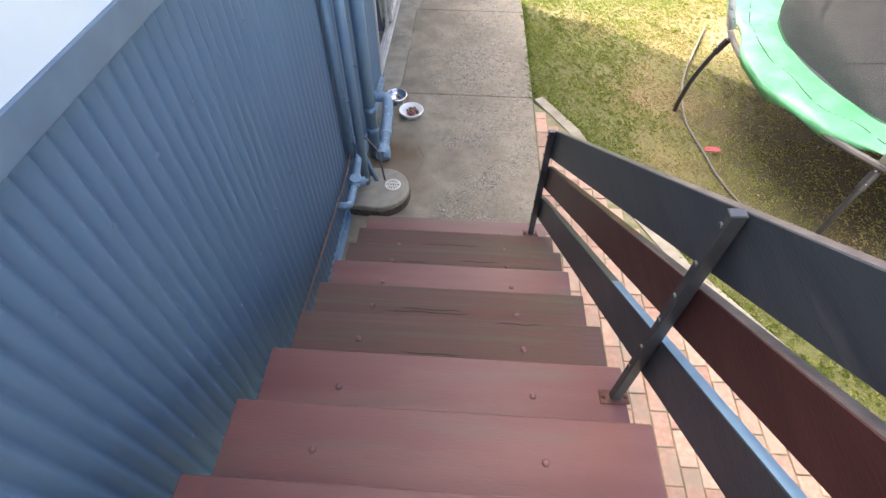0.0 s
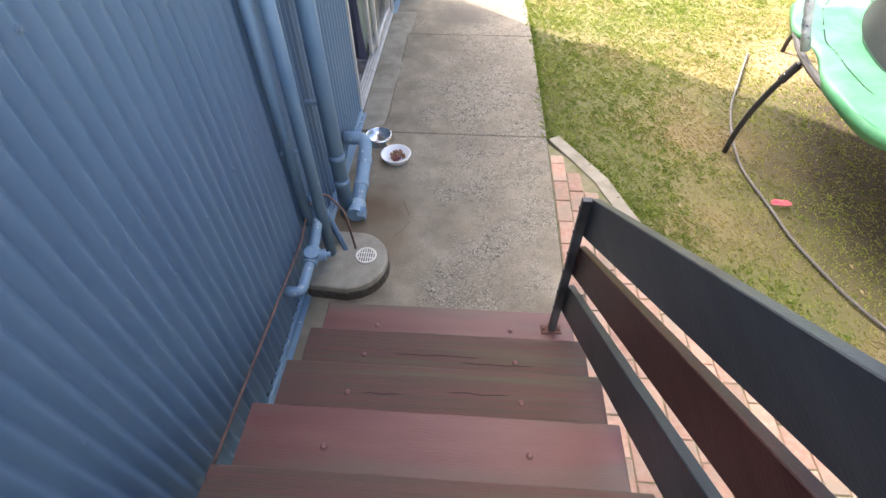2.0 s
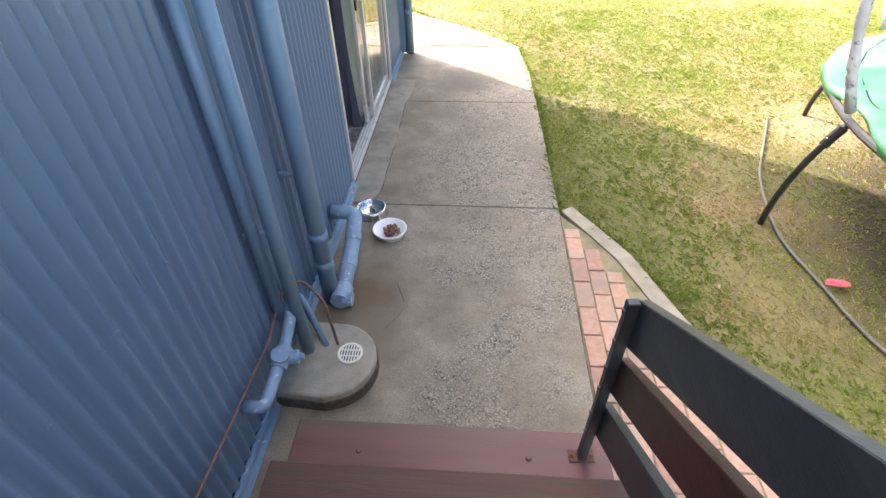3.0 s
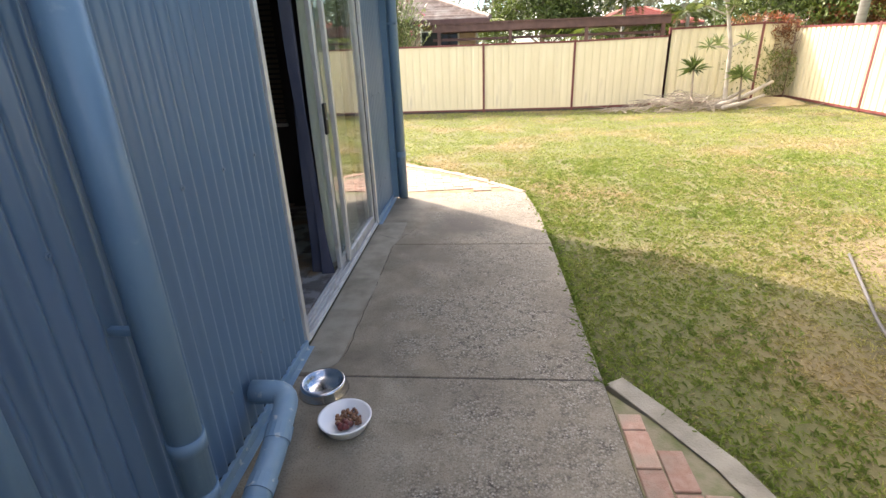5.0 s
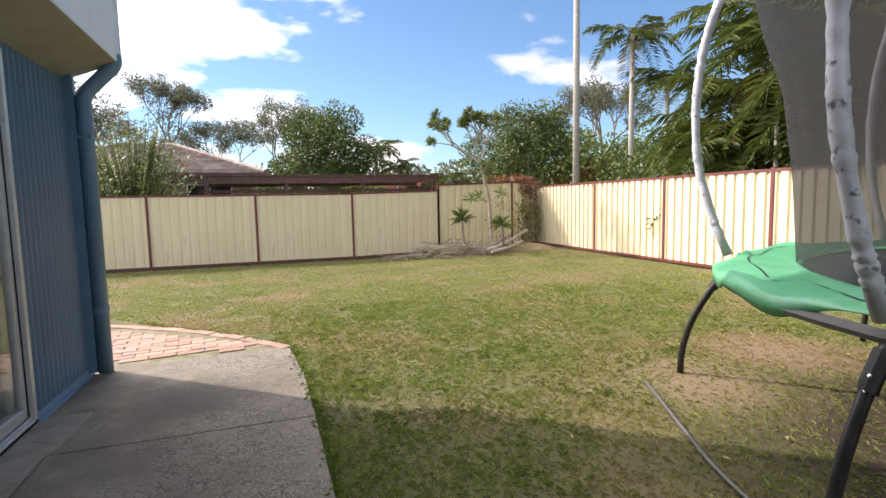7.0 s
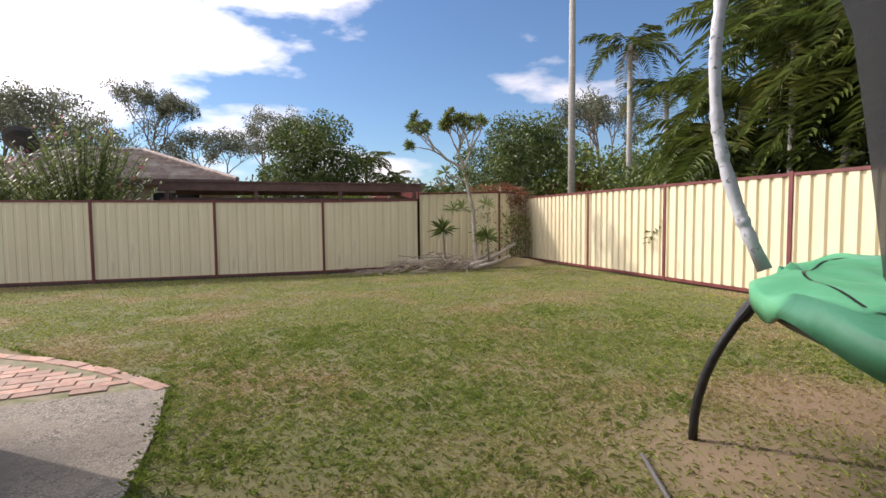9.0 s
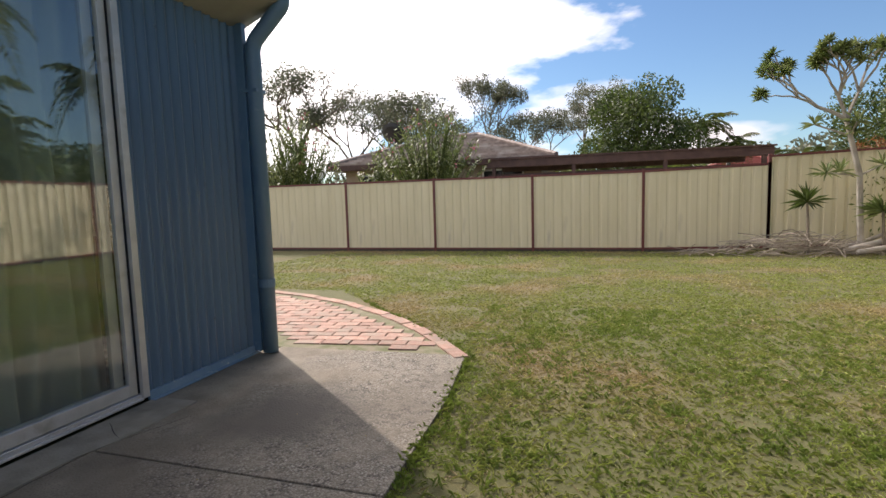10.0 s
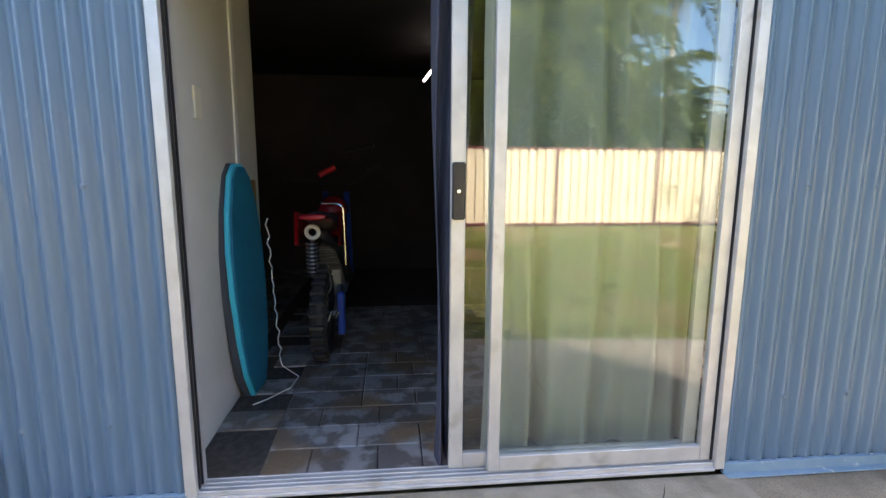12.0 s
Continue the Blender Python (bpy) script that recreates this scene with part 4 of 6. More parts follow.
def curtain(label, y0, y1, x, z0, z1, mat, waves, deep, seed):
    random.seed(seed)
    n, rows = 90, 12
    vs = []
    for j in range(rows + 1):
        s = j / rows
        for i in range(n + 1):
            u = i / n
            w = deep * (0.7 + 0.5 * math.sin(3.1 * u * waves + seed)) * (1 - 0.35 * s) * (0.6 + 0.9 * abs(math.sin(7.3 * u + seed)))
            vs.append((x + w * math.sin(2 * math.pi * waves * u + 0.6 * math.sin(5 * s + seed)) + (0.05 * (1 - s) ** 6) * math.sin(17 * u), y0 + (y1 - y0) * u + 0.015 * math.sin(6 * s + 9 * u), z0 + (z1 - z0) * s))
    fs = [(j * (n + 1) + i, j * (n + 1) + i + 1, (j + 1) * (n + 1) + i + 1, (j + 1) * (n + 1) + i) for j in range(rows) for i in range(n)]
    c = thing("curtain", label, "curtain")
    raw("cloth", vs, fs, mat, c, smooth=True).parent = c
    return c
curtain("pale green curtain hanging behind the glass door", 5.86, 6.84, WALL - 0.20, 0.034, 2.33, "curtain", 7, 0.05, 3)
curtain("dark blue curtain gathered at the open sash", 5.65, 5.79, WALL - 0.22, 0.035, 2.33, "curtain_blue", 3, 0.04, 7)

# bodyboard leaning on the partition
bb = thing("bodyboard", "bright blue bodyboard leaning on the white wall", "bodyboard", (-2.06, 4.672, 0.035))
outl = [(-0.09, 0.0), (0.09, 0.0), (0.17, 0.14), (0.22, 0.35), (0.25, 0.62), (0.25, 0.85), (0.21, 1.06), (0.13, 1.24), (0.05, 1.30), (-0.05, 1.30), (-0.13, 1.24), (-0.21, 1.06), (-0.25, 0.85), (-0.25, 0.62), (-0.22, 0.35), (-0.17, 0.14)]
def board_layer(name, y0, thick, grow, mat, label):
    bm = bmesh.new()
    rings = [[bm.verts.new((x * grow, y, 0.65 + (z - 0.65) * grow)) for x, z in outl] for y in (y0, y0 + thick)]
    for i in range(len(outl)):
        j = (i + 1) % len(outl)
        bm.faces.new((rings[0][i], rings[1][i], rings[1][j], rings[0][j]))
    bm.faces.new(rings[0])
    bm.faces.new(rings[1][::-1])
    bmesh.ops.recalc_face_normals(bm, faces=bm.faces[:])
    bmesh.ops.bevel(bm, geom=bm.edges[:], offset=0.004, segments=2, affect="EDGES")
    o_ = part(name, bm, mat, bb, label)
    o_.rotation_euler = (radians(2.2), 0, radians(-3))
board_layer("foam_core", -0.038, 0.040, 1.0, "board_side", "dark grey bodyboard underside")
board_layer("rail", 0.003, 0.026, 0.995, "board_rail", "bright cyan bodyboard rail")
board_layer("deck", 0.030, 0.012, 0.97, "board_blue", "blue textured deck skin")
cord = [Vector((-0.21 + 0.012 * math.sin(i * 1.9), 0.06 + 0.05 * i / 26 + 0.008 * math.cos(i * 2.3), 0.98 - 0.037 * i)) for i in range(26)] + [Vector((-0.16, 0.22, 0.004)), Vector((0.0, 0.20, 0.004)), Vector((0.14, 0.10, 0.004)), Vector((0.20, 0.04, 0.004))]
part("leash", tube(cord, 0.0035, 6), "white_trim", bb, "curly pale leash cord")
ob2 = thing("orange_board", "small orange board behind the bodyboard", "board", (-2.44, 4.604, 0.035))
part("panel", box((-0.06, 0.0, 0.0), (0.06, 0.02, 1.20), 0.006), "orange", ob2)

# motorbike seen from behind in the dark room
bike = thing("motorbike", "red and black dirt bike parked in the dark room", "motorbike", (-2.95, 5.0, 0.022), rz=0)
def ring_bm(R, r, c, axis="y", seg=28, s=10):
    bm = bmesh.new()
    grid = []
    for i in range(seg):
        a = 2 * math.pi * i / seg
        row = []
        for j in range(s):
            b = 2 * math.pi * j / s
            rr = R + r * math.cos(b)
            p = (rr * math.cos(a), r * math.sin(b), rr * math.sin(a))
            row.append(bm.verts.new((c[0] + p[0], c[1] + p[1], c[2] + p[2])))
        grid.append(row)
    for i in range(seg):
        for j in range(s):
            bm.faces.new((grid[i][j], grid[(i + 1) % seg][j], grid[(i + 1) % seg][(j + 1) % s], grid[i][(j + 1) % s]))
    return bm
for name, cx in (("rear_wheel", 0.36), ("front_wheel", -0.95)):
    w = part(name, ring_bm(0.25, 0.055, (cx, 0, 0.305)), "dark_rubber", bike)
    for q in range(26):
        a = 2 * math.pi * q / 26
        part("lug", box((-0.012, -0.045, -0.012), (0.012, 0.045, 0.014), 0.003), "dark_rubber", w).matrix_basis = Matrix.Translation((cx + 0.308 * math.cos(a), 0, 0.305 + 0.308 * math.sin(a))) @ Matrix.Rotation(-a + math.pi / 2, 4, "Y")
    part("rim", ring_bm(0.20, 0.014, (cx, 0, 0.305)), "steel", w)
    part("hub", tube([(cx, -0.07, 0.305), (cx, 0.07, 0.305)], 0.035, 14), "steel", w)
    for q in range(10):
        a = 2 * math.pi * q / 10
        part("spoke", tube([(cx, 0.04 * (-1) ** q, 0.305), (cx + 0.2 * math.cos(a), 0, 0.305 + 0.2 * math.sin(a))], 0.003, 5), "steel", w)
def body(name, pts, r, mat, flat=1.0, label=""):
    """A moulded swelling along points, narrowed sideways."""
    o_ = part(name, tube(bend(pts, 0.12, 5), r, 16), mat, bike, label, smooth=True)
    o_.scale = (1, flat, 1)
body("seat", [(-0.30, 0, 0.90), (0.05, 0, 0.87), (0.42, 0, 0.96)], 0.055, "dark_rubber", 1.5, "black vinyl saddle")
body("fuel_tank", [(-0.60, 0, 0.94), (-0.42, 0, 0.98), (-0.24, 0, 0.90)], 0.10, "bike_red", 1.1, "red fuel tank")
body("rear_fender", [(0.25, 0, 0.93), (0.50, 0, 0.98), (0.70, 0, 1.00)], 0.018, "bike_red", 4.2, "red rear mudguard")
body("front_fender", [(-1.25, 0, 0.74), (-0.95, 0, 0.78), (-0.72, 0, 0.70)], 0.016, "bike_red", 4.0, "red front mudguard")
for sy, label in ((-0.15, "red number panel"), (0.13, "red number panel")):
    part("side_panel", prism([(-0.02, -0.012), (0.40, -0.012), (0.46, 0.0), (0.40, 0.012), (-0.02, 0.012)], -0.11, 0.11, 0.005), "bike_red", bike, label).matrix_basis = pose(0, sy, 0.84, 0, -8, 0)
part("engine", box((-0.42, -0.12, 0.30), (-0.08, 0.12, 0.56), 0.04), "galv", bike)
for q in range(7):
    part("cooling_fin", box((-0.40, -0.09, 0.56 + q * 0.02), (-0.16, 0.09, 0.568 + q * 0.02), 0.002), "galv", bike)
part("shock_body", tube([(0.44, -0.045, 0.58), (0.44, -0.045, 0.85)], 0.022, 14), "black_plastic", bike)
for q in range(8):
    part("spring_coil", ring_bm(0.036, 0.006, (0, 0, 0), seg=18, s=6), "galv", bike).matrix_basis = pose(0.44, -0.045, 0.62 + q * 0.026, 90, 0, 0)
part("exhaust", tube(bend([(-0.3, 0.10, 0.40), (-0.1, 0.15, 0.45), (0.1, 0.10, 0.72), (0.46, 0.0, 0.88)], 0.08), 0.034, 16), "black_plastic", bike, smooth=True)
part("exhaust_ring", ring_bm(0.038, 0.014, (0, 0, 0), seg=24), "white_trim", bike, "pale silencer end ring").matrix_basis = pose(0.50, -0.03, 0.885, 0, 0, 90)
for sy in (0.09, -0.09):
    part("fork", tube([(-0.95, sy, 0.305), (-0.66, sy, 1.08)], 0.024, 12), "bike_blue", bike)
    part("swingarm", tube([(0.36, sy, 0.305), (-0.15, sy * 0.8, 0.40)], 0.024, 8), "galv", bike)
part("handlebar", tube(bend([(-0.45, -0.38, 1.20), (-0.60, -0.15, 1.16), (-0.60, 0.15, 1.16), (-0.45, 0.38, 1.30)], 0.06), 0.012, 10), "black_plastic", bike)
part("grip", tube([(0.06, -0.04, 1.235), (0.02, 0.07, 1.29)], 0.020, 12), "bike_red", bike, "red ribbed grip")
part("grip", tube([(-0.43, 0.40, 1.305), (-0.50, 0.28, 1.26)], 0.020, 12), "dark_rubber", bike)
part("lever", tube([(-0.40, 0.10, 1.42), (-0.36, 0.34, 1.47)], 0.02, 8), "black_plastic", bike)
part("grab_frame", tube(bend([(0.42, 0.02, 1.06), (0.44, 0.16, 1.06), (0.44, 0.17, 0.66)], 0.05), 0.007, 8), "steel", bike, "thin chrome frame tube")
part("caliper", box((0.50, -0.02, 0.40), (0.56, 0.05, 0.445), 0.008), "brass", bike, "brass coloured brake caliper")
part("brake_line", tube(bend([(0.52, 0.02, 0.44), (0.50, 0.08, 0.52), (0.44, 0.05, 0.66)], 0.04), 0.006, 6), "steel", bike)
part("chain_case", box((0.34, 0.10, 0.16), (0.40, 0.15, 0.46), 0.012), "bike_blue", bike, "blue plastic guard")
for q in range(4):
    part("link", tube([(0.5 + 0.01 * q, -0.05 + 0.05 * q, 0.30 + 0.02 * (q % 2)), (0.5, -0.03 + 0.05 * q, 0.36)], 0.011, 8), "steel", bike)

# glowing bar and holder added for a bright streak of unknown source
streak = bpy.data.materials.new("streak_glow")
streak.use_nodes = True
streak.node_tree.nodes["Principled BSDF"].inputs["Emission Color"].default_value = (1, 0.95, 0.85, 1)
streak.node_tree.nodes["Principled BSDF"].inputs["Emission Strength"].default_value = 2.2
M["streak"] = streak
lamp = thing("bright_streak", "small glowing bar for a bright streak in the dark room", "lamp", (-4.0, 5.86, 2.20))
ob = part("tube", box((-0.012, -0.13, -0.012), (0.012, 0.13, 0.012), 0.004), "streak", lamp)
ob.rotation_euler = (radians(52), 0, 0)
part("holder", box((-0.02, -0.02, 0.014), (0.02, 0.02, 0.298), 0.003), "inside_gloom", lamp).rotation_euler = (0, 0, radians(60))
blind = thing("blind", "dark slatted window blind on the room's end wall", "blind", (-2.75, RY1 - 0.03, 0.95))
for i in range(26):
    part("slat", box((-0.55, -0.02, i * 0.052), (0.55, 0.004, i * 0.052 + 0.03)), "blind_brown", blind)
part("bottom_rail", box((-0.56, -0.025, -0.05), (0.56, 0.006, -0.015), 0.003), "inside_white", blind, "pale bottom rail")


# ---- fences ----
def fence_panel(a, b, h, fence, mat="fence_cream", rib=0.022):
    """A ribbed steel panel between two posts, with top and bottom rail."""
    a, b = Vector(a), Vector(b)
    L = (b - a).xy.length
    drop = b.z - a.z
    n = int(L / 0.19)
    bm = bmesh.new()
    prof = []
    for i in range(n):
        x = L * i / n
        w = L / n
        prof += [(x, 0.0), (x + w * 0.30, 0.0), (x + w * 0.38, rib), (x + w * 0.62, rib), (x + w * 0.70, 0.0)]
    prof.append((L, 0.0))
    lo = [bm.verts.new((x, y - 0.011, 0.05 + drop * x / L)) for x, y in prof]
    hi = [bm.verts.new((x, y - 0.011, h - 0.02 + drop * x / L)) for x, y in prof]
    for i in range(len(prof) - 1):
        bm.faces.new((lo[i], lo[i + 1], hi[i + 1], hi[i]))
    t = part("panel", bm, mat, fence)
    t.matrix_basis = pose(a.x, a.y, a.z, 0, 0, math.degrees(math.atan2(b.y - a.y, b.x - a.x)))
    for z0, z1 in ((0.03, 0.085), (h - 0.045, h)):
        bm = bmesh.new()
        vs = [bm.verts.new((x, y, z + drop * x / L)) for x in (0.0, L) for y in (-0.022, 0.022) for z in (z0, z1)]
        for f in ((0, 1, 3, 2), (4, 6, 7, 5), (0, 4, 5, 1), (2, 3, 7, 6), (1, 5, 7, 3), (0, 2, 6, 4)):
            bm.faces.new([vs[i] for i in f])
        part("rail", bm, "fence_red", t, "dark red rail")


def fence_line(posts, h, label, rib=0.022):
    f = thing("fence", label, "fence")
    for p in posts:
        part("post", box((-0.028, -0.032, -0.1), (0.028, 0.032, h + 0.02), 0.003), "fence_red", f, "dark red steel post").location = (*p, lawn_z(*p))
    for a, b in zip(posts, posts[1:]):
        fence_panel((*a, lawn_z(*a)), (*b, lawn_z(*b)), h, f, rib=rib)


BACK_Y = 16.45
back = [(-0.02 + 2.38 * i, BACK_Y + 0.0 * i) for i in range(-5, 3)]
fence_line(back, 1.76, "cream ribbed steel fence with dark red posts and rails", 0.006)
fence_line([(4.74, BACK_Y), (7.0, BACK_Y), (8.15, 17.1)], 1.92, "taller cream steel fence with plants before it")
right = [(8.15, 17.08)] + [(8.15, 16.44 - 2.4 * i) for i in range(1, 9)]
fence_line(right, 1.80, "sunlit cream ribbed steel fence", 0.034)
plinth = tagged(part("fence_plinth", box((back[0][0], BACK_Y - 0.03, -0.25), (4.7, BACK_Y + 0.03, -0.07)), "joint"), label="dark timber plinth under the fence", category="fence", kind="structure")
# the yard is closed behind the walker
fence_line([(8.15, -5.0), (6.0, -5.0), (3.6, -5.0), (1.2, -5.0), (-1.2, -5.0)], 1.8, "cream steel fence closing the yard")

rail.matrix_basis = Matrix.Translation((0.555, 0.38, 0)) @ Matrix.Rotation(radians(2.6), 4, "Z") @ Matrix.Translation((-0.555, -0.38, 0))


# ---- trampoline ----
TC, TR, TZ = (4.62, 3.90), 2.28, 0.90
tr = thing("trampoline", "round trampoline with green pads, grey foam poles and black net", "trampoline", (*TC, 0.0))
part("frame_ring", ring_bm(TR, 0.026, (0, 0, 0), seg=72, s=8), "cable_grey", tr).matrix_basis = pose(0, 0, TZ - 0.045, 90, 0, 0)
def polar(r, a, z):
    return Vector((r * math.cos(a), r * math.sin(a), z))
part("jumping_mat", lathe([(0.0, TZ - 0.015), (1.0, TZ - 0.012), (TR - 0.40, TZ), (TR - 0.40, TZ - 0.008), (0.0, TZ - 0.024)], 64), "mat_black", tr, "black woven jumping mat")
LEGS = [171, 119, 69, 17, -33, -85, -140]
N = 240
pv, pf, waves = [], [], []
random.seed(21)
wob = [random.uniform(-1, 1) for _ in range(24)]
for i in range(N):
    a = 2 * math.pi * i / N
    w = sum(math.sin(a * (k + 3) + wob[k] * 3) * 0.009 * wob[k] for k in range(24))
    near_leg = max(math.exp(-((math.degrees(a) - d + 180) % 360 - 180) ** 2 / 70.0) for d in LEGS)
    waves.append(w)
    tuck, lip = 0.11 * near_leg, 0.055 * (1 - near_leg) + 0.006
    for r, z in ((TR - 0.43, TZ + 0.016), (TR - 0.30, TZ + 0.034 + w), (TR - 0.12, TZ + 0.040 - w), (TR + 0.03 - tuck, TZ + 0.028 + w), (TR + 0.055 - tuck, TZ + 0.012), (TR + 0.05 + w - tuck, TZ - lip + 1.5 * w), (TR + 0.035 + w - tuck, TZ - lip + 1.5 * w), (TR + 0.03 - tuck, TZ + 0.006)):
        pv.append(polar(r, a, z))
for i in range(N):
    for j in range(7):
        a, b = i * 8, ((i + 1) % N) * 8
        pf.append((a + j, b + j, b + j + 1, a + j + 1))
pad = raw("safety_pad", pv, pf, "pad_green", tr, "sun-bleached green safety pad", smooth=True)
sv_, sf_ = [], []
for i in range(N):
    a = 2 * math.pi * i / N
    for r in (TR - 0.155, TR - 0.143):
        sv_.append(polar(r + 0.004 * math.sin(a * 37), a, TZ + 0.0405 - 0.66 * waves[i]))
    if i % 9:
        sf_.append((2 * i - 2, 2 * i - 1, 2 * i + 1, 2 * i))
raw("seam", sv_, sf_, "tramp_black", pad, "dark stitched seam")
for r0, r1, a0, a1 in ((0.2, 1.85, 96, 96.6), (0.2, 1.85, 186, 186.6), (0.2, 1.85, 300, 300.6), (0.2, 1.85, 20, 20.6)):
    raw("mat_seam", [polar(r, radians(q), TZ - 0.0125 + 0.006 * (r / 1.9) ** 2 + 0.004) for r, q in ((r0, a0), (r1, a0), (r1, a1), (r0, a0 + 3))], [(0, 1, 2, 3)], "tramp_black", tr, "stitched seam across the mat")
for d in LEGS:
    a = radians(d)
    k = 0.27 if d == 119 else 0.15
    leg = part("leg", tube([polar(TR - 0.02 + (k + 0.08) * (1 - (z / 0.86) ** 2.0), a, z) for z in (-0.03, 0.1, 0.22, 0.34, 0.45, 0.55, 0.65, 0.75, 0.86)], 0.024, 12), "tramp_black", tr, "curved black steel leg", smooth=True)
    sl = part("sleeve", tube([polar(TR - 0.02 + (k + 0.08) * (1 - (z / 0.86) ** 2.0), a, z) for z in (0.67, 0.74, 0.81)], 0.033, 12), "tramp_black", leg)
    for q in (0.0, 0.5):
        b_ = part("bolt", lathe([(0.008, 0.0), (0.007, 0.004), (0.0, 0.005)], 8), "steel", leg)
        b_.matrix_basis = Matrix.Translation(polar(TR + 0.09 - 0.03 * q, a + 0.005, 0.68 + 0.1 * q)) @ Matrix.Rotation(a, 4, "Z") @ Matrix.Rotation(radians(65), 4, "Y")
    pts = [polar(TR + 0.02, a, TZ + 0.02), polar(TR + 0.12, a, TZ + 0.25), polar(TR + 0.24, a, TZ + 0.65), polar(TR + 0.27, a, TZ + 1.1), polar(TR + 0.22, a, TZ + 1.55), polar(TR + 0.08, a, TZ + 1.95)]
    fine = bend(pts, 0.3, 16)
    random.seed(d)
    part("enclosure_pole", tube(fine, [0.031 + random.uniform(-0.004, 0.004) for _ in fine], 14), "foam_grey", tr, "enclosure pole in wrinkled grey foam sleeve", smooth=True)
nv, nf = [], []
for j, (r, z) in enumerate(((TR - 0.42, TZ + 0.02), (TR - 0.38, TZ + 0.5), (TR - 0.30, TZ + 1.1), (TR - 0.16, TZ + 1.5), (TR - 0.05, TZ + 1.9))):
    for i in range(120):
        a = 2 * math.pi * i / 120
        nv.append(polar(r + 0.02 * math.sin(a * 9 + j) + 0.006 * math.sin(31 * a), a, z + 0.015 * math.sin(6 * a)))
for j in range(4):
    for i in range(120):
        nf.append((j * 120 + i, j * 120 + (i + 1) % 120, (j + 1) * 120 + (i + 1) % 120, (j + 1) * 120 + i))
raw("safety_net", nv, nf, "net", tr, "fine black safety net", smooth=True)

# garden hose and a fallen petal
pipe_run("hose", "dark garden hose lying on the lawn", [(2.95, 6.10, 0.0), (2.64, 5.45, 0.005), (2.40, 4.95, 0.008), (2.26, 4.45, 0.008), (2.20, 4.0, 0.008), (2.27, 3.58, 0.008), (2.30, 3.23, 0.008), (2.46, 2.69, 0.008), (2.8, 2.1, 0.008), (3.3, 1.6, 0.0)], 0.0105, "cable_grey", 0.2)
random.seed(33)
rag = thing("plastic_scrap", "crumpled faded pink plastic scrap on the grass", "litter", (2.36, 3.60, 0.012))
rv = [(0.10 * math.cos(i * 0.7) * random.uniform(0.5, 1.0), 0.055 * math.sin(i * 0.7) * random.uniform(0.5, 1.0), random.uniform(0.0, 0.02)) for i in range(9)]
M["pink"] = material("pink", (0.5, 0.06, 0.10), (0.42, 0.1, 0.12), rough=0.5, scale=30, bump=0)
raw("scrap", rv + [(0, 0, 0.022)], [(i, (i + 1) % 9, 9) for i in range(9)], "pink", rag)


# ---- plants ----
def clumps(rng, blobs, n, size, droop=0.0, thin=0.45):
    """Leaves as small quads scattered in uneven blobs; each blob is centre, radii."""
    vol = np.array([b[1][0] * b[1][1] * b[1][2] for b in blobs]) ** 0.67
    cnt = np.maximum(3, (n * vol / vol.sum()).astype(int))
    P = []
    for (c, r), k in zip(blobs, cnt):
        d = rng.normal(size=(k, 3))
        d /= np.linalg.norm(d, axis=1)[:, None]
        q = rng.uniform(0.35, 1.05, (k, 1)) ** 0.5
        P.append(np.array(c) + d * q * np.array(r))
    P = np.concatenate(P)
    k = len(P)
    u = rng.normal(size=(k, 3))
    u[:, 2] -= droop
    u /= np.linalg.norm(u, axis=1)[:, None]
    v = np.cross(u, rng.normal(size=(k, 3)))
    v /= np.linalg.norm(v, axis=1)[:, None] + 1e-9
    s = size * rng.uniform(0.6, 1.4, (k, 1))
    a, b = u * s, v * s * thin
    V = np.stack([P - a, P + b, P + a, P - b], 1).reshape(-1, 3)
    F = np.arange(4 * k).reshape(-1, 4)
    return V, F


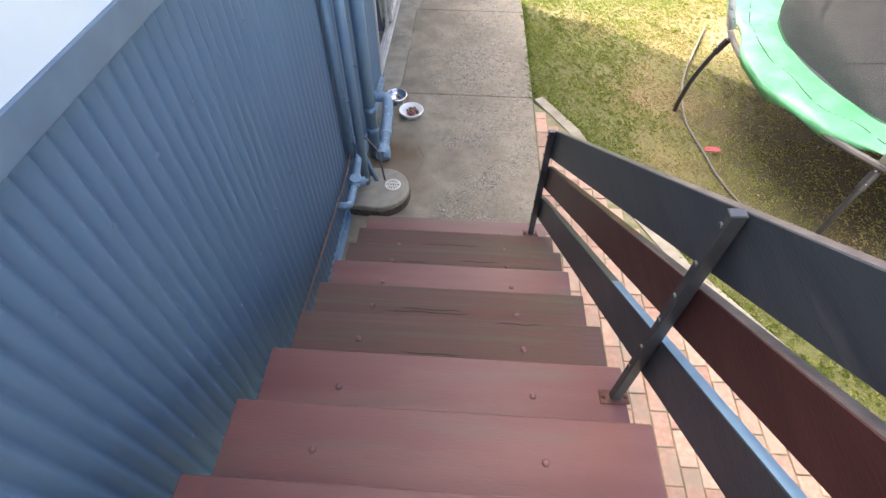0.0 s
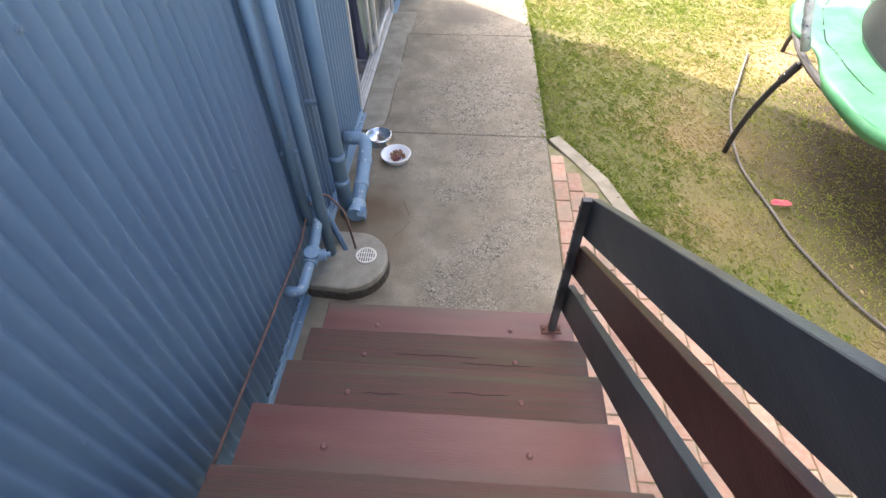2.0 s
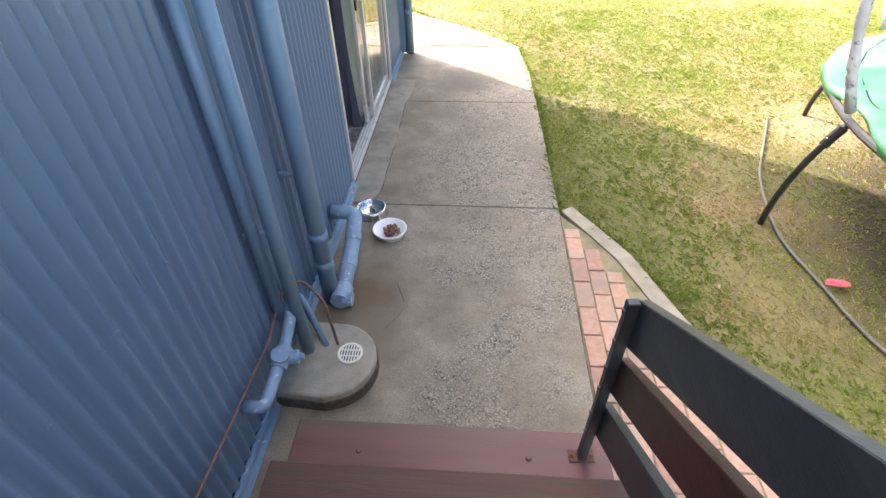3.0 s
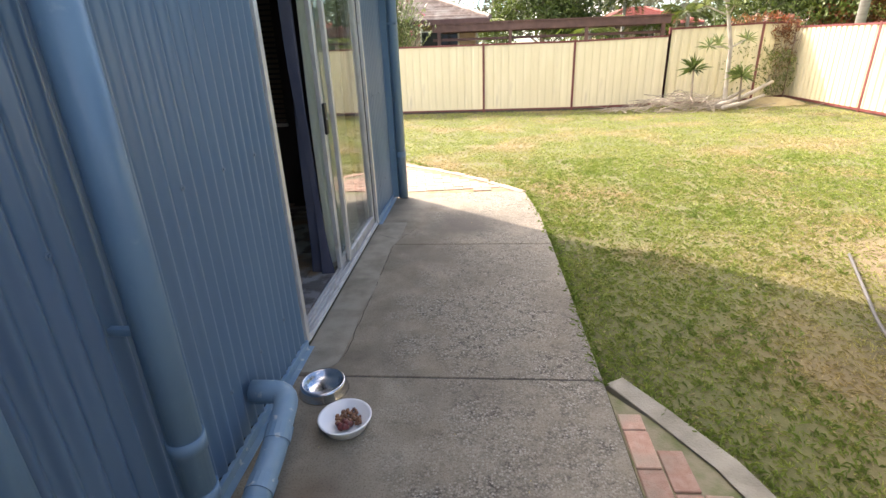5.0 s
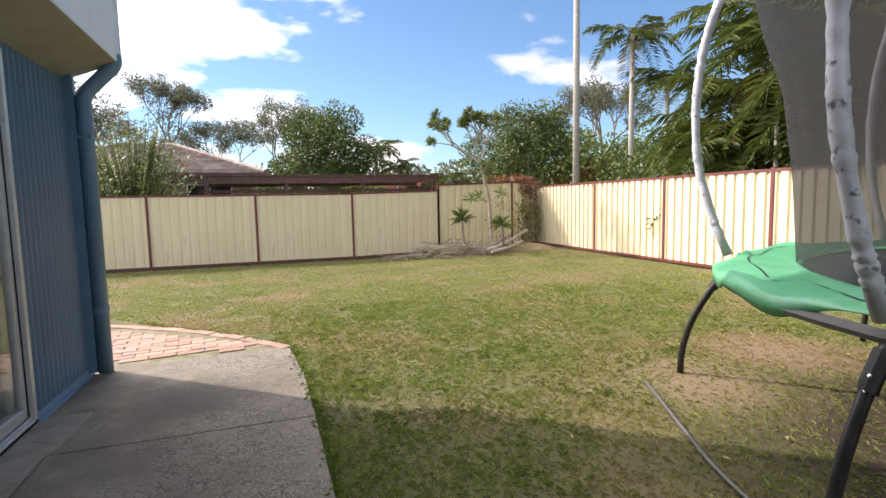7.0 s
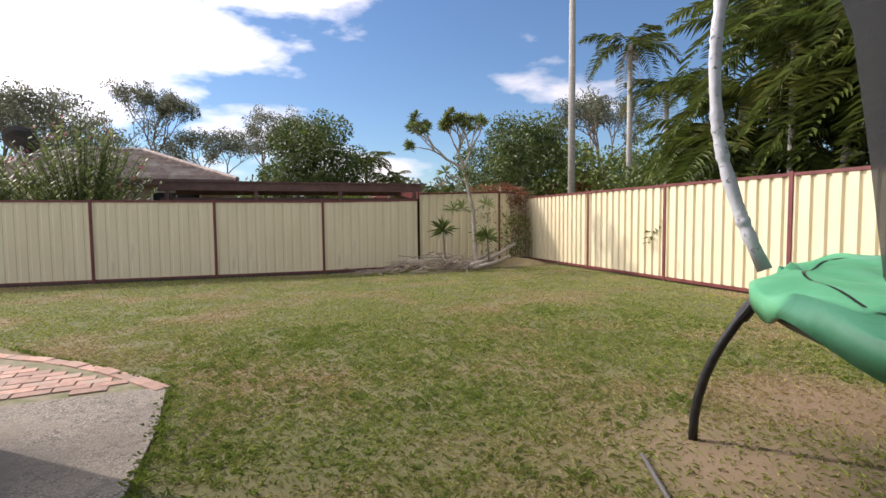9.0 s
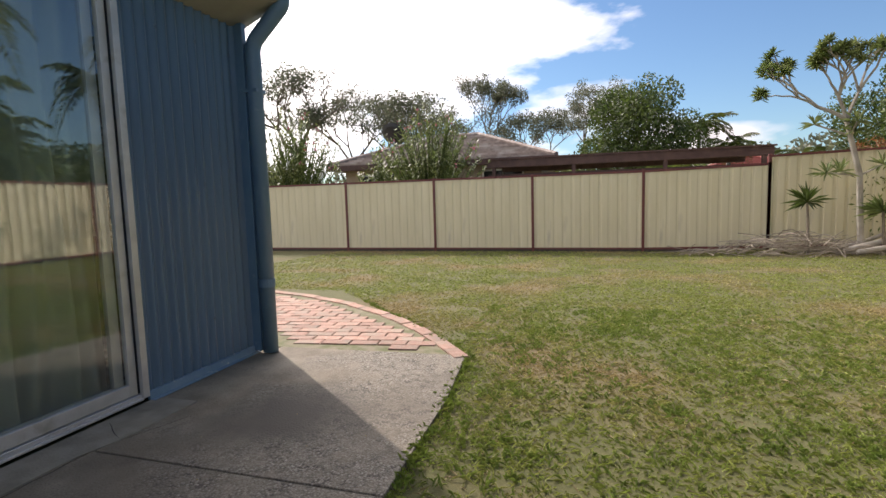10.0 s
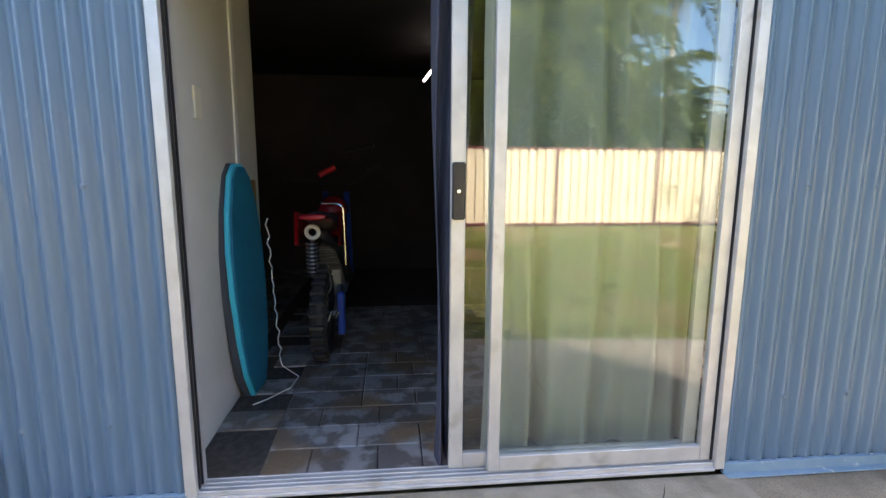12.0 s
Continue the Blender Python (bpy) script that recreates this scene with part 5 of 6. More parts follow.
def tree(name, label, at, height, spread, leaf, bark, seed, n=2200, size=0.16, bare=0.35, limbs=9, blob=0.28, droop=0.3, flat=0.75, trunk_r=0.12, thin=0.45, category="tree"):
    """A tapered trunk, limbs that fork, and a crown of leaves gathered round the limb ends."""
    rng = np.random.default_rng(seed)
    height *= 0.78
    t = thing(name, label, category, at)
    bm = bmesh.new()
    top = Vector((rng.uniform(-0.05, 0.05) * height, rng.uniform(-0.05, 0.05) * height, height * 0.82))
    mid = Vector((top.x * 0.2 + rng.uniform(-0.03, 0.03) * height, rng.uniform(-0.03, 0.03) * height, height * 0.4))
    add_tube(bm, [(0, 0, -0.1), mid, top], [trunk_r, trunk_r * 0.7, trunk_r * 0.25], 8)
    blobs = []
    for i in range(limbs):
        s = bare + (1 - bare) * (i + 0.3) / limbs * 0.9
        base = mid.lerp(top, max(0.0, (s * height - mid.z) / (top.z - mid.z))) if s * height > mid.z else Vector((0, 0, 0)).lerp(mid, s * height / mid.z)
        a = i * 2.4 + rng.uniform(-0.5, 0.5)
        reach = spread * 0.5 * rng.uniform(0.55, 1.0) * math.sin(math.pi * min(0.92, 0.25 + 0.75 * (s - bare) / (1 - bare + 1e-6)))
        reach = max(reach, spread * 0.15)
        end = base + Vector((math.cos(a) * reach, math.sin(a) * reach, height * rng.uniform(0.08, 0.2)))
        bow = base.lerp(end, 0.5) + Vector((0, 0, height * 0.02))
        add_tube(bm, [base, bow, end], [trunk_r * 0.38, trunk_r * 0.22, trunk_r * 0.07], 5)
        for k in range(4):
            e2 = end + Vector((rng.uniform(-1, 1), rng.uniform(-1, 1), rng.uniform(-0.4, 0.8))) * spread * 0.16
            add_tube(bm, [bow.lerp(end, 0.6), e2], [trunk_r * 0.1, trunk_r * 0.03], 4)
            r = spread * blob * rng.uniform(0.35, 0.75)
            blobs.append((tuple(e2), (r, r, r * flat)))
    part("trunk", bm, bark, t)
    V, F = clumps(rng, blobs, n, size, droop, thin)
    raw("crown", V.tolist(), F.tolist(), leaf, t, kind="stuff")
    return t


def frond(rng, base, heading, length, rise, sag, leaflets, wide, V, F):
    """One feather leaf: a bowed rib with narrow leaflets on both sides."""
    h = np.array([math.cos(heading), math.sin(heading), 0.0])
    side = np.array([-h[1], h[0], 0.0])
    prev = None
    for i in range(leaflets + 1):
        s = i / leaflets
        p = np.array(base) + h * length * (s - 0.15 * s * s) + np.array([0, 0, rise * s - sag * s * s])
        if prev is not None:
            k = len(V)
            w = side * 0.012 * (1.2 - s)
            V += [prev - w, prev + w, p + w, p - w]
            F.append((k, k + 1, k + 2, k + 3))
        if s > 0.12:
            L = wide * math.sin(math.pi * (0.15 + 0.8 * s)) ** 0.7
            for sg in (-1, 1):
                d = side * sg * L + h * L * 0.55 + np.array([0, 0, -L * rng.uniform(0.15, 0.75)])
                n_ = h * 0.028 * (length / 2)
                k = len(V)
                m = p + d * 0.5 + np.array([0, 0, L * 0.10])
                V += [p - n_ * 0.6, p + n_ * 0.6, m + n_, p + d, m - n_]
                F.append((k, k + 1, k + 2, k + 3, k + 4))
        prev = p


def palm(name, label, at, trunk_h, n_fronds, length, seed, trunk_r=0.11, skirt=False, leaf="leaf_palm", lean=(0.0, 0.0), wide=0.5, stems=1):
    rng = np.random.default_rng(seed)
    t = thing(name, label, "palm", at)
    V, F = [], []
    DV, DF = [], []
    bm = bmesh.new()
    for st in range(stems):
        o = np.array([0.0, 0.0, 0.0]) if st == 0 else np.array([rng.uniform(-0.7, 0.7), rng.uniform(-0.7, 0.7), 0.0])
        th = trunk_h * (1 if st == 0 else rng.uniform(0.5, 0.95))
        top = o + np.array([lean[0] + (0.25 * rng.uniform(-1, 1) if st else 0), lean[1] + (0.25 * rng.uniform(-1, 1) if st else 0), th])
        add_tube(bm, [o - (0, 0, 0.1), o + (top - o) * 0.5, top], [trunk_r * 1.15, trunk_r, trunk_r * 0.85], 10)
        for i in range(n_fronds):
            u = i / max(1, n_fronds - 1)
            frond(rng, top, i * 2.4 + rng.uniform(-0.3, 0.3), length * rng.uniform(0.8, 1.1), length * (0.85 - 0.75 * u), length * (0.6 + 0.5 * u), 34, wide * length / 2.2, V, F)
        if skirt:
            for i in range(9):
                frond(rng, top - (0, 0, 0.25), i * 0.7, length * 0.3, -0.1, length * 0.75, 16, 0.25, DV, DF)
    part("trunk", bm, "palm_trunk", t, smooth=True)
    raw("fronds", [tuple(v) for v in V], F, leaf, t, kind="stuff")
    if DV:
        raw("dry_skirt", [tuple(v) for v in DV], DF, "dry_palm", t, kind="stuff")
    return t


def gum(name, label, at, height, spread, leaf, seed, per=30, size=0.10, first=0.35, trunk_r=0.2, puff=0.55):
    """An open eucalypt: limbs that fork again and again, with small tufts of narrow leaves at their ends."""
    rng = np.random.default_rng(seed)
    t = thing(name, label, "tree", at)
    bm, blobs = bmesh.new(), []
    def fork(p, d, L, r, depth):
        q = p + d * L
        side_ = Vector((rng.uniform(-1, 1), rng.uniform(-1, 1), 0)) * L * 0.08
        add_tube(bm, [p, (p + q) / 2 + side_, q], [r, r * 0.85, r * 0.68], 6 if depth > 2 else 4, False)
        if depth <= 2:
            w = puff * rng.uniform(0.6, 1.3) * (1.15 if depth < 2 else 0.8)
            blobs.append((tuple(q), (w, w, w * 0.75)))
        if depth == 0:
            return
        for k_ in range(3 if depth > 2 else 2 + int(rng.random() < 0.45)):
            a = rng.uniform(0, 6.283)
            nd = (d * 1.0 + Vector((math.cos(a), math.sin(a), rng.uniform(-0.5, 0.5))) * rng.uniform(0.35, 0.9) * spread / height * 1.5).normalized()
            fork(q, nd, L * rng.uniform(0.62, 0.86), r * 0.62, depth - 1)
    trunk_h = height * first
    mid = Vector((rng.uniform(-0.3, 0.3), rng.uniform(-0.3, 0.3), trunk_h))
    add_tube(bm, [(0, 0, -0.2), mid * 0.5, mid], [trunk_r, trunk_r * 0.85, trunk_r * 0.7], 8)
    for a in range(3):
        h = a * 2.1 + rng.uniform(-0.4, 0.4)
        d = Vector((math.cos(h) * spread / height, math.sin(h) * spread / height, 1.0)).normalized()
        fork(mid, d, (height - trunk_h) * 0.26, trunk_r * 0.55, 4)
    part("trunk", bm, "bark", t)
    V, F = clumps(rng, blobs, per * len(blobs), size, 0.5, 0.28)
    raw("crown", V.tolist(), F.tolist(), leaf, t, kind="stuff")
    return t


def shoots(name, label, at, height, spread, leaf, seed, stems=190, blooms=True):
    """A bush of upright shoots, each set with narrow leaves."""
    rng = np.random.default_rng(seed)
    t = thing(name, label, "bush", at)
    bm, V, F = bmesh.new(), [], []
    ends = []
    for i in range(stems):
        a, s = rng.uniform(0, 6.283), rng.random() ** 0.6
        top = Vector((math.cos(a) * spread * 0.5 * s, math.sin(a) * spread * 0.5 * s, height * (1 - 0.38 * s * s) * rng.uniform(0.75, 1.05)))
        b0 = Vector((top.x * 0.12, top.y * 0.12, 0.0))
        m_ = Vector((top.x * 0.45, top.y * 0.45, top.z * 0.55))
        add_tube(bm, [b0, m_, top], [0.022, 0.012, 0.005], 4, False)
        ends.append(top)
        for k_ in range(34):
            u = 0.25 + 0.75 * k_ / 33
            p = np.array(b0.lerp(m_, u / 0.55) if u < 0.55 else m_.lerp(top, (u - 0.55) / 0.45))
            h = rng.uniform(0, 6.283)
            d = np.array([math.cos(h), math.sin(h), rng.uniform(0.3, 1.3)])
            d /= np.linalg.norm(d)
            w = np.array([-d[1], d[0], 0]) * 0.034
            L = rng.uniform(0.12, 0.20)
            k0 = len(V)
            V += [p, p + d * L * 0.5 + w, p + d * L, p + d * L * 0.5 - w]
            F.append((k0, k0 + 1, k0 + 2, k0 + 3))
    part("stem", bm, "leaf_dark", t, kind="stuff")
    raw("leaves", [tuple(v) for v in V], F, leaf, t, kind="stuff")
    if blooms:
        V, F = clumps(rng, [(tuple(e), (0.07, 0.07, 0.06)) for e in ends[::9]], 120, 0.03, 0, 0.9)
        raw("blossoms", V.tolist(), F.tolist(), "leaf_rose", t, kind="stuff")
    return t


GZ = -0.15
gum("gum_tree", "tall eucalypt with an open dark crown", (-21.5, 40, GZ), 14.7, 11, "leaf_gum", 1, size=0.13, puff=0.60, trunk_r=0.3)
gum("gum_tree", "tall eucalypt with a layered crown beside another", (-17.6, 43, GZ), 12.4, 9, "leaf_gum", 2, size=0.13, puff=0.56)
gum("gum_tree", "eucalypt with a wide patchy crown behind a tiled roof", (-13.6, 43, GZ), 12.4, 8.5, "leaf_gum", 3, size=0.13, puff=0.60, first=0.25)
gum("gum_tree", "eucalypt with drooping grey green leaves", (-10.2, 42, GZ), 11.0, 8, "leaf_gum", 4, size=0.12, puff=0.56, first=0.25)
gum("gum_tree", "slender pale trunked eucalypt with a high crown", (-6.5, 43, GZ), 11.7, 4.4, "leaf_gum", 5, size=0.10, puff=0.36, first=0.45, trunk_r=0.14)
gum("gum_tree", "small spreading eucalypt with thin foliage", (-2.7, 43, GZ), 9.4, 6.5, "leaf_gum", 6, size=0.10, puff=0.40, trunk_r=0.13)
gum("gum_tree", "eucalypt standing behind a dense dark tree", (0.9, 44, GZ), 10.9, 6, "leaf_gum", 7, size=0.10, puff=0.40, trunk_r=0.13)
gum("gum_tree", "hazy eucalypt beyond the side fence", (22.5, 33, GZ), 11.2, 6, "leaf_gum", 8, size=0.12, puff=0.44)
tree("broad_tree", "dense glossy dark green tree", (3.3, 34, GZ), 7.7, 5.0, "leaf_dark", "bark", 9, n=26000, size=0.09, bare=0.18, limbs=14, blob=0.34, trunk_r=0.2, flat=0.9)
tree("round_tree", "round clipped dark green tree behind the corner", (14.6, 30, GZ), 7.6, 5.6, "leaf_dark", "bark", 10, n=34000, size=0.085, bare=0.12, limbs=16, blob=0.36, trunk_r=0.2, flat=0.95, droop=0.1)
tree("shrub", "green leafy shrub tree with red tips", (18.4, 27.5, GZ), 5.8, 6.0, "leaf_bright", "bark", 11, n=11000, size=0.10, bare=0.1, limbs=12, blob=0.34)
tree("shrub", "shrub with rusty red new leaves", (16.6, 27, GZ), 4.0, 3.6, "leaf_red", "bark", 12, n=4500, size=0.09, bare=0.15, limbs=9, blob=0.34)
tree("shrub", "bright green shrub beyond the side fence", (19.5, 24.5, GZ), 4.6, 5.4, "leaf_bright", "bark", 13, n=10000, size=0.10, bare=0.1, limbs=12, blob=0.36)
tree("shrub", "dark shrub beneath the palm grove", (13.5, 17.5, GZ), 3.4, 4.5, "leaf_dark", "bark", 14, n=9000, size=0.09, bare=0.1, limbs=12, blob=0.36)
shoots("oleander", "oleander bush leaning over the cream fence", (-7.2, 17.9, GZ), 3.9, 3.2, "leaf_spiky", 15)
shoots("oleander", "tall oleander bush with pink flowers above the fence", (-3.1, 18.3, GZ), 3.9, 3.4, "leaf_spiky", 16)
shoots("oleander", "low oleander shoots beside a taller bush", (-4.6, 18.4, GZ), 2.8, 1.8, "leaf_spiky", 18, stems=70, blooms=False)
palm("garden_palm", "feathery palm beside a dense tree", (6.9, 36, GZ), 5.0, 16, 2.3, 21)
palm("garden_palm", "slim feathery palm in the distance", (8.6, 37, GZ), 4.0, 13, 2.0, 22)
palm("garden_palm", "bright yellow green young palm", (4.9, 28, GZ), 2.2, 13, 1.9, 23, leaf="leaf_bright")
palm("garden_palm", "small bright palm between two gardens", (-0.4, 31, GZ), 2.4, 12, 1.8, 24, leaf="leaf_bright")
palm("garden_palm", "low spreading palm behind the corner", (11.4, 34, GZ), 2.9, 15, 2.2, 25)
palm("garden_palm", "dusty low palm behind the corner", (10.0, 36, GZ), 2.4, 13, 2.0, 26)
palm("tall_palm", "very tall bare palm trunk beyond the fence", (14.15, 24, GZ), 14.0, 14, 2.4, 27, trunk_r=0.15)
palm("tall_palm", "tall palm with a dry brown leaf skirt", (17.3, 24, GZ), 9.4, 12, 2.6, 28, trunk_r=0.13, skirt=True)
palm("tall_palm", "mid height palm with a grey ringed trunk", (19.0, 23.5, GZ), 7.4, 14, 2.6, 29, trunk_r=0.12, skirt=True)
palm("tall_palm", "tall palm with a brown skirt behind the grove", (18.5, 17.6, GZ), 9.2, 12, 2.6, 30, trunk_r=0.12, skirt=True)
random.seed(9)
for i, (x, y, h) in enumerate(((11.6, 12.9, 4.0), (11.2, 12.0, 5.4), (10.2, 10.8, 4.4), (11.8, 10.2, 6.4), (10.4, 9.0, 4.8), (12.0, 8.4, 6.0), (10.3, 7.2, 4.6), (12.2, 6.2, 6.2), (10.6, 5.2, 4.9), (12.4, 4.0, 6.2), (10.5, 3.0, 5.0), (14.0, 12.5, 6.8), (14.5, 9.5, 7.2))):
    palm("clumping_palm", "clumping feather palm behind the side fence", (x, y, 0.0), h, 13, 2.3, 40 + i, trunk_r=0.06, stems=3, wide=0.46)
tree("shrub", "dense dark hedge plant filling behind the palms", (14.6, 9.6, 0), 6.5, 7.5, "leaf_dark", "bark", 17, n=24000, size=0.10, bare=0.05, limbs=16, blob=0.34)
tree("shrub", "dense dark hedge plant behind the trampoline side", (15.5, 4.5, 0), 6.5, 8, "leaf_dark", "bark", 18, n=9000, size=0.16, bare=0.05, limbs=16, blob=0.34)
# the tree belt on the horizon
rng = np.random.default_rng(5)
blobs = [((x + rng.uniform(-1, 1), 56 + rng.uniform(-4, 4), rng.uniform(1.5, 4.6)), (3.2, 2.0, 2.0)) for x in np.arange(-45, 60, 2.2)]
V, F = clumps(rng, blobs, 15000, 0.34, 0.3)
tagged(raw("tree_belt", V.tolist(), F.tolist(), "leaf_gum", kind="stuff"), label="distant belt of mixed bush along the horizon", category="trees")


def rosette(rng, c, n, L, V, F, up=0.35):
    for i in range(n):
        a, e = rng.uniform(0, 6.283), rng.uniform(-0.5, 1.3)
        d = np.array([math.cos(a) * math.cos(e), math.sin(a) * math.cos(e), math.sin(e) + up * 0.3])
        s = np.cross(d, [0, 0, 1.0])
        s /= np.linalg.norm(s) + 1e-6
        l = L * rng.uniform(0.7, 1.1)
        k = len(V)
        m = c + d * l * 0.55
        e_ = c + d * l + np.array([0, 0, -0.18 * l])
        V += [c - s * 0.010, c + s * 0.010, m + s * 0.016, e_, m - s * 0.016]
        F.append((k, k + 1, k + 2, k + 3, k + 4))


dr = thing("dragon_tree", "leaning dragon tree with spiky leaf rosettes on bare limbs", "tree", (5.95, 15.5, -0.05))
rng = np.random.default_rng(77)
bm = bmesh.new()
V, F = [], []
stem = [Vector(p) for p in ((0, 0, 0), (-0.05, 0, 0.7), (-0.08, 0, 1.4), (-0.25, 0, 2.1), (-0.32, 0, 2.4))]
add_tube(bm, stem, [0.06, 0.055, 0.05, 0.045, 0.045], 8)


def branch(p, d, L, r, depth):
    q = p + d * L
    add_tube(bm, [p, p + d * L * 0.5 + Vector((0, 0, 0.02)), q], [r, r * 0.85, r * 0.72], 5)
    if depth == 0:
        rosette(rng, np.array(q), 26, 0.17, V, F)
        return
    for k in range(rng.integers(2, 4)):
        nd = (d + Vector((rng.uniform(-0.75, 0.55), rng.uniform(-0.6, 0.6), rng.uniform(-0.25, 0.4)))).normalized()
        branch(q, nd, L * rng.uniform(0.65, 0.9), r * 0.68, depth - 1)


branch(stem[-1], Vector((-0.85, 0.1, 0.5)).normalized(), 0.50, 0.04, 4)
branch(stem[-1], Vector((-0.35, -0.1, 0.9)).normalized(), 0.42, 0.04, 4)
branch(stem[-1], Vector((0.35, 0.1, 0.9)).normalized(), 0.5, 0.035, 2)
for p in stem[2:4]:
    for k in range(3):
        e = p + Vector((rng.uniform(-0.6, 0.5), rng.uniform(-0.3, 0.1), rng.uniform(0.0, 0.25)))
        add_tube(bm, [p, e], [0.02, 0.014], 5)
        rosette(rng, np.array(e), 26, 0.30, V, F)
part("trunk", bm, "bark_pale", dr)
raw("leaves", [tuple(v) for v in V], F, "leaf_spiky", dr, kind="stuff")
for x, z in ((5.05, 0.95), (6.2, 0.75)):
    yk = thing("spiky_plant", "young dragon tree with a spiky green head", "plant", (x, 15.4, -0.05))
    part("stem", tube([(0.05, 0, 0), (0, 0, z)], [0.03, 0.02], 7), "bark", yk)
    V, F = [], []
    rosette(rng, np.array([0, 0, z]), 60, 0.42, V, F)
    raw("leaves", [tuple(v) for v in V], F, "leaf_dark" if x < 6 else "leaf_spiky", yk, kind="stuff")

# dry creeper on the taller fence and in the corner
rng = np.random.default_rng(31)
V, F = clumps(rng, [((6.6, 16.65, 1.75), (0.55, 0.15, 0.35)), ((7.3, 16.75, 1.8), (0.8, 0.2, 0.35)), ((7.6, 16.8, 1.2), (0.5, 0.15, 0.7))], 1500, 0.07, 0.5, 0.2)
cr = thing("creeper", "dry rusty creeper hanging over the fence corner", "creeper", (0, 0, 0))
raw("leaves", V.tolist(), F.tolist(), "leaf_red", cr, kind="stuff")
V, F = clumps(rng, [((6.7, 16.5, 0.9), (0.7, 0.12, 0.8)), ((7.6, 16.6, 0.7), (0.5, 0.2, 0.6))], 1000, 0.05, 0.5, 0.3)
raw("vine_leaves", V.tolist(), F.tolist(), "leaf_bright", cr, kind="stuff")
bm = bmesh.new()
for i in range(70):
    x = rng.uniform(6.1, 8.0)
    p = Vector((x, 16.55 + (x - 6) * 0.1, rng.uniform(-0.1, 0.5)))
    add_tube(bm, [p, p + Vector((rng.uniform(-0.3, 0.3), rng.uniform(-0.05, 0.05), 0.7)), p + Vector((rng.uniform(-0.5, 0.5), 0, rng.uniform(1.2, 1.9)))], [0.006, 0.005, 0.003], 3, False)
part("stem", bm, "dead_wood", cr, kind="stuff")

# pruned branches and logs
random.seed(12)
pile = thing("branch_pile", "heap of dry pruned branches against the fence", "branches", (4.9, 15.5, -0.05))
bm = bmesh.new()
for i in range(260):
    c = Vector((random.gauss(0, 0.85), random.gauss(0, 0.3), 0))
    hh = max(0.03, 0.38 * math.exp(-(c.x / 1.1) ** 2))
    c.z = random.uniform(0.0, hh)
    a = random.gauss(0, 0.7)
    L = random.uniform(0.25, 0.85)
    d = Vector((math.cos(a), math.sin(a), random.gauss(0.05, 0.2))) * L * 0.5
    add_tube(bm, [c - d, c + Vector((0, 0, random.uniform(-0.04, 0.06))), c + d], [random.uniform(0.006, 0.014), 0.009, 0.004], 4, False)
part("brushwood", bm, "dead_wood", pile, kind="stuff")
for a, b, r in (((5.6, 15.2, 0.03), (7.3, 16.1, 0.50), 0.06), ((5.7, 15.0, 0.02), (6.9, 15.6, 0.22), 0.05), ((5.5, 15.35, 0.05), (6.7, 16.2, 0.30), 0.045)):
    lg = thing("log", "pale weathered log leaning towards the fence corner", "log", a)
    part("log", tube([(0, 0, 0), ((b[0] - a[0]) * 0.5, (b[1] - a[1]) * 0.5, (b[2] - a[2]) * 0.35), Vector(b) - Vector(a)], [r, r * 0.9, r * 0.7], 10), "bark_pale", lg, smooth=True)
V, F = [], []
mound = [(7.2 + 1.0 * math.cos(a) * r, 15.9 + 0.7 * math.sin(a) * r, -0.08 + 0.22 * (1 - r * r) + random.uniform(-0.02, 0.02)) for r in (0.02, 0.35, 0.7, 1.0) for a in (i * math.pi / 9 for i in range(18))]
F = [(j * 18 + i, j * 18 + (i + 1) % 18, (j + 1) * 18 + (i + 1) % 18, (j + 1) * 18 + i) for j in range(3) for i in range(18)]
tagged(raw("soil_mound", mound, F, "straw", smooth=True), label="low mound of dry brown clippings in the fence corner", category="soil")


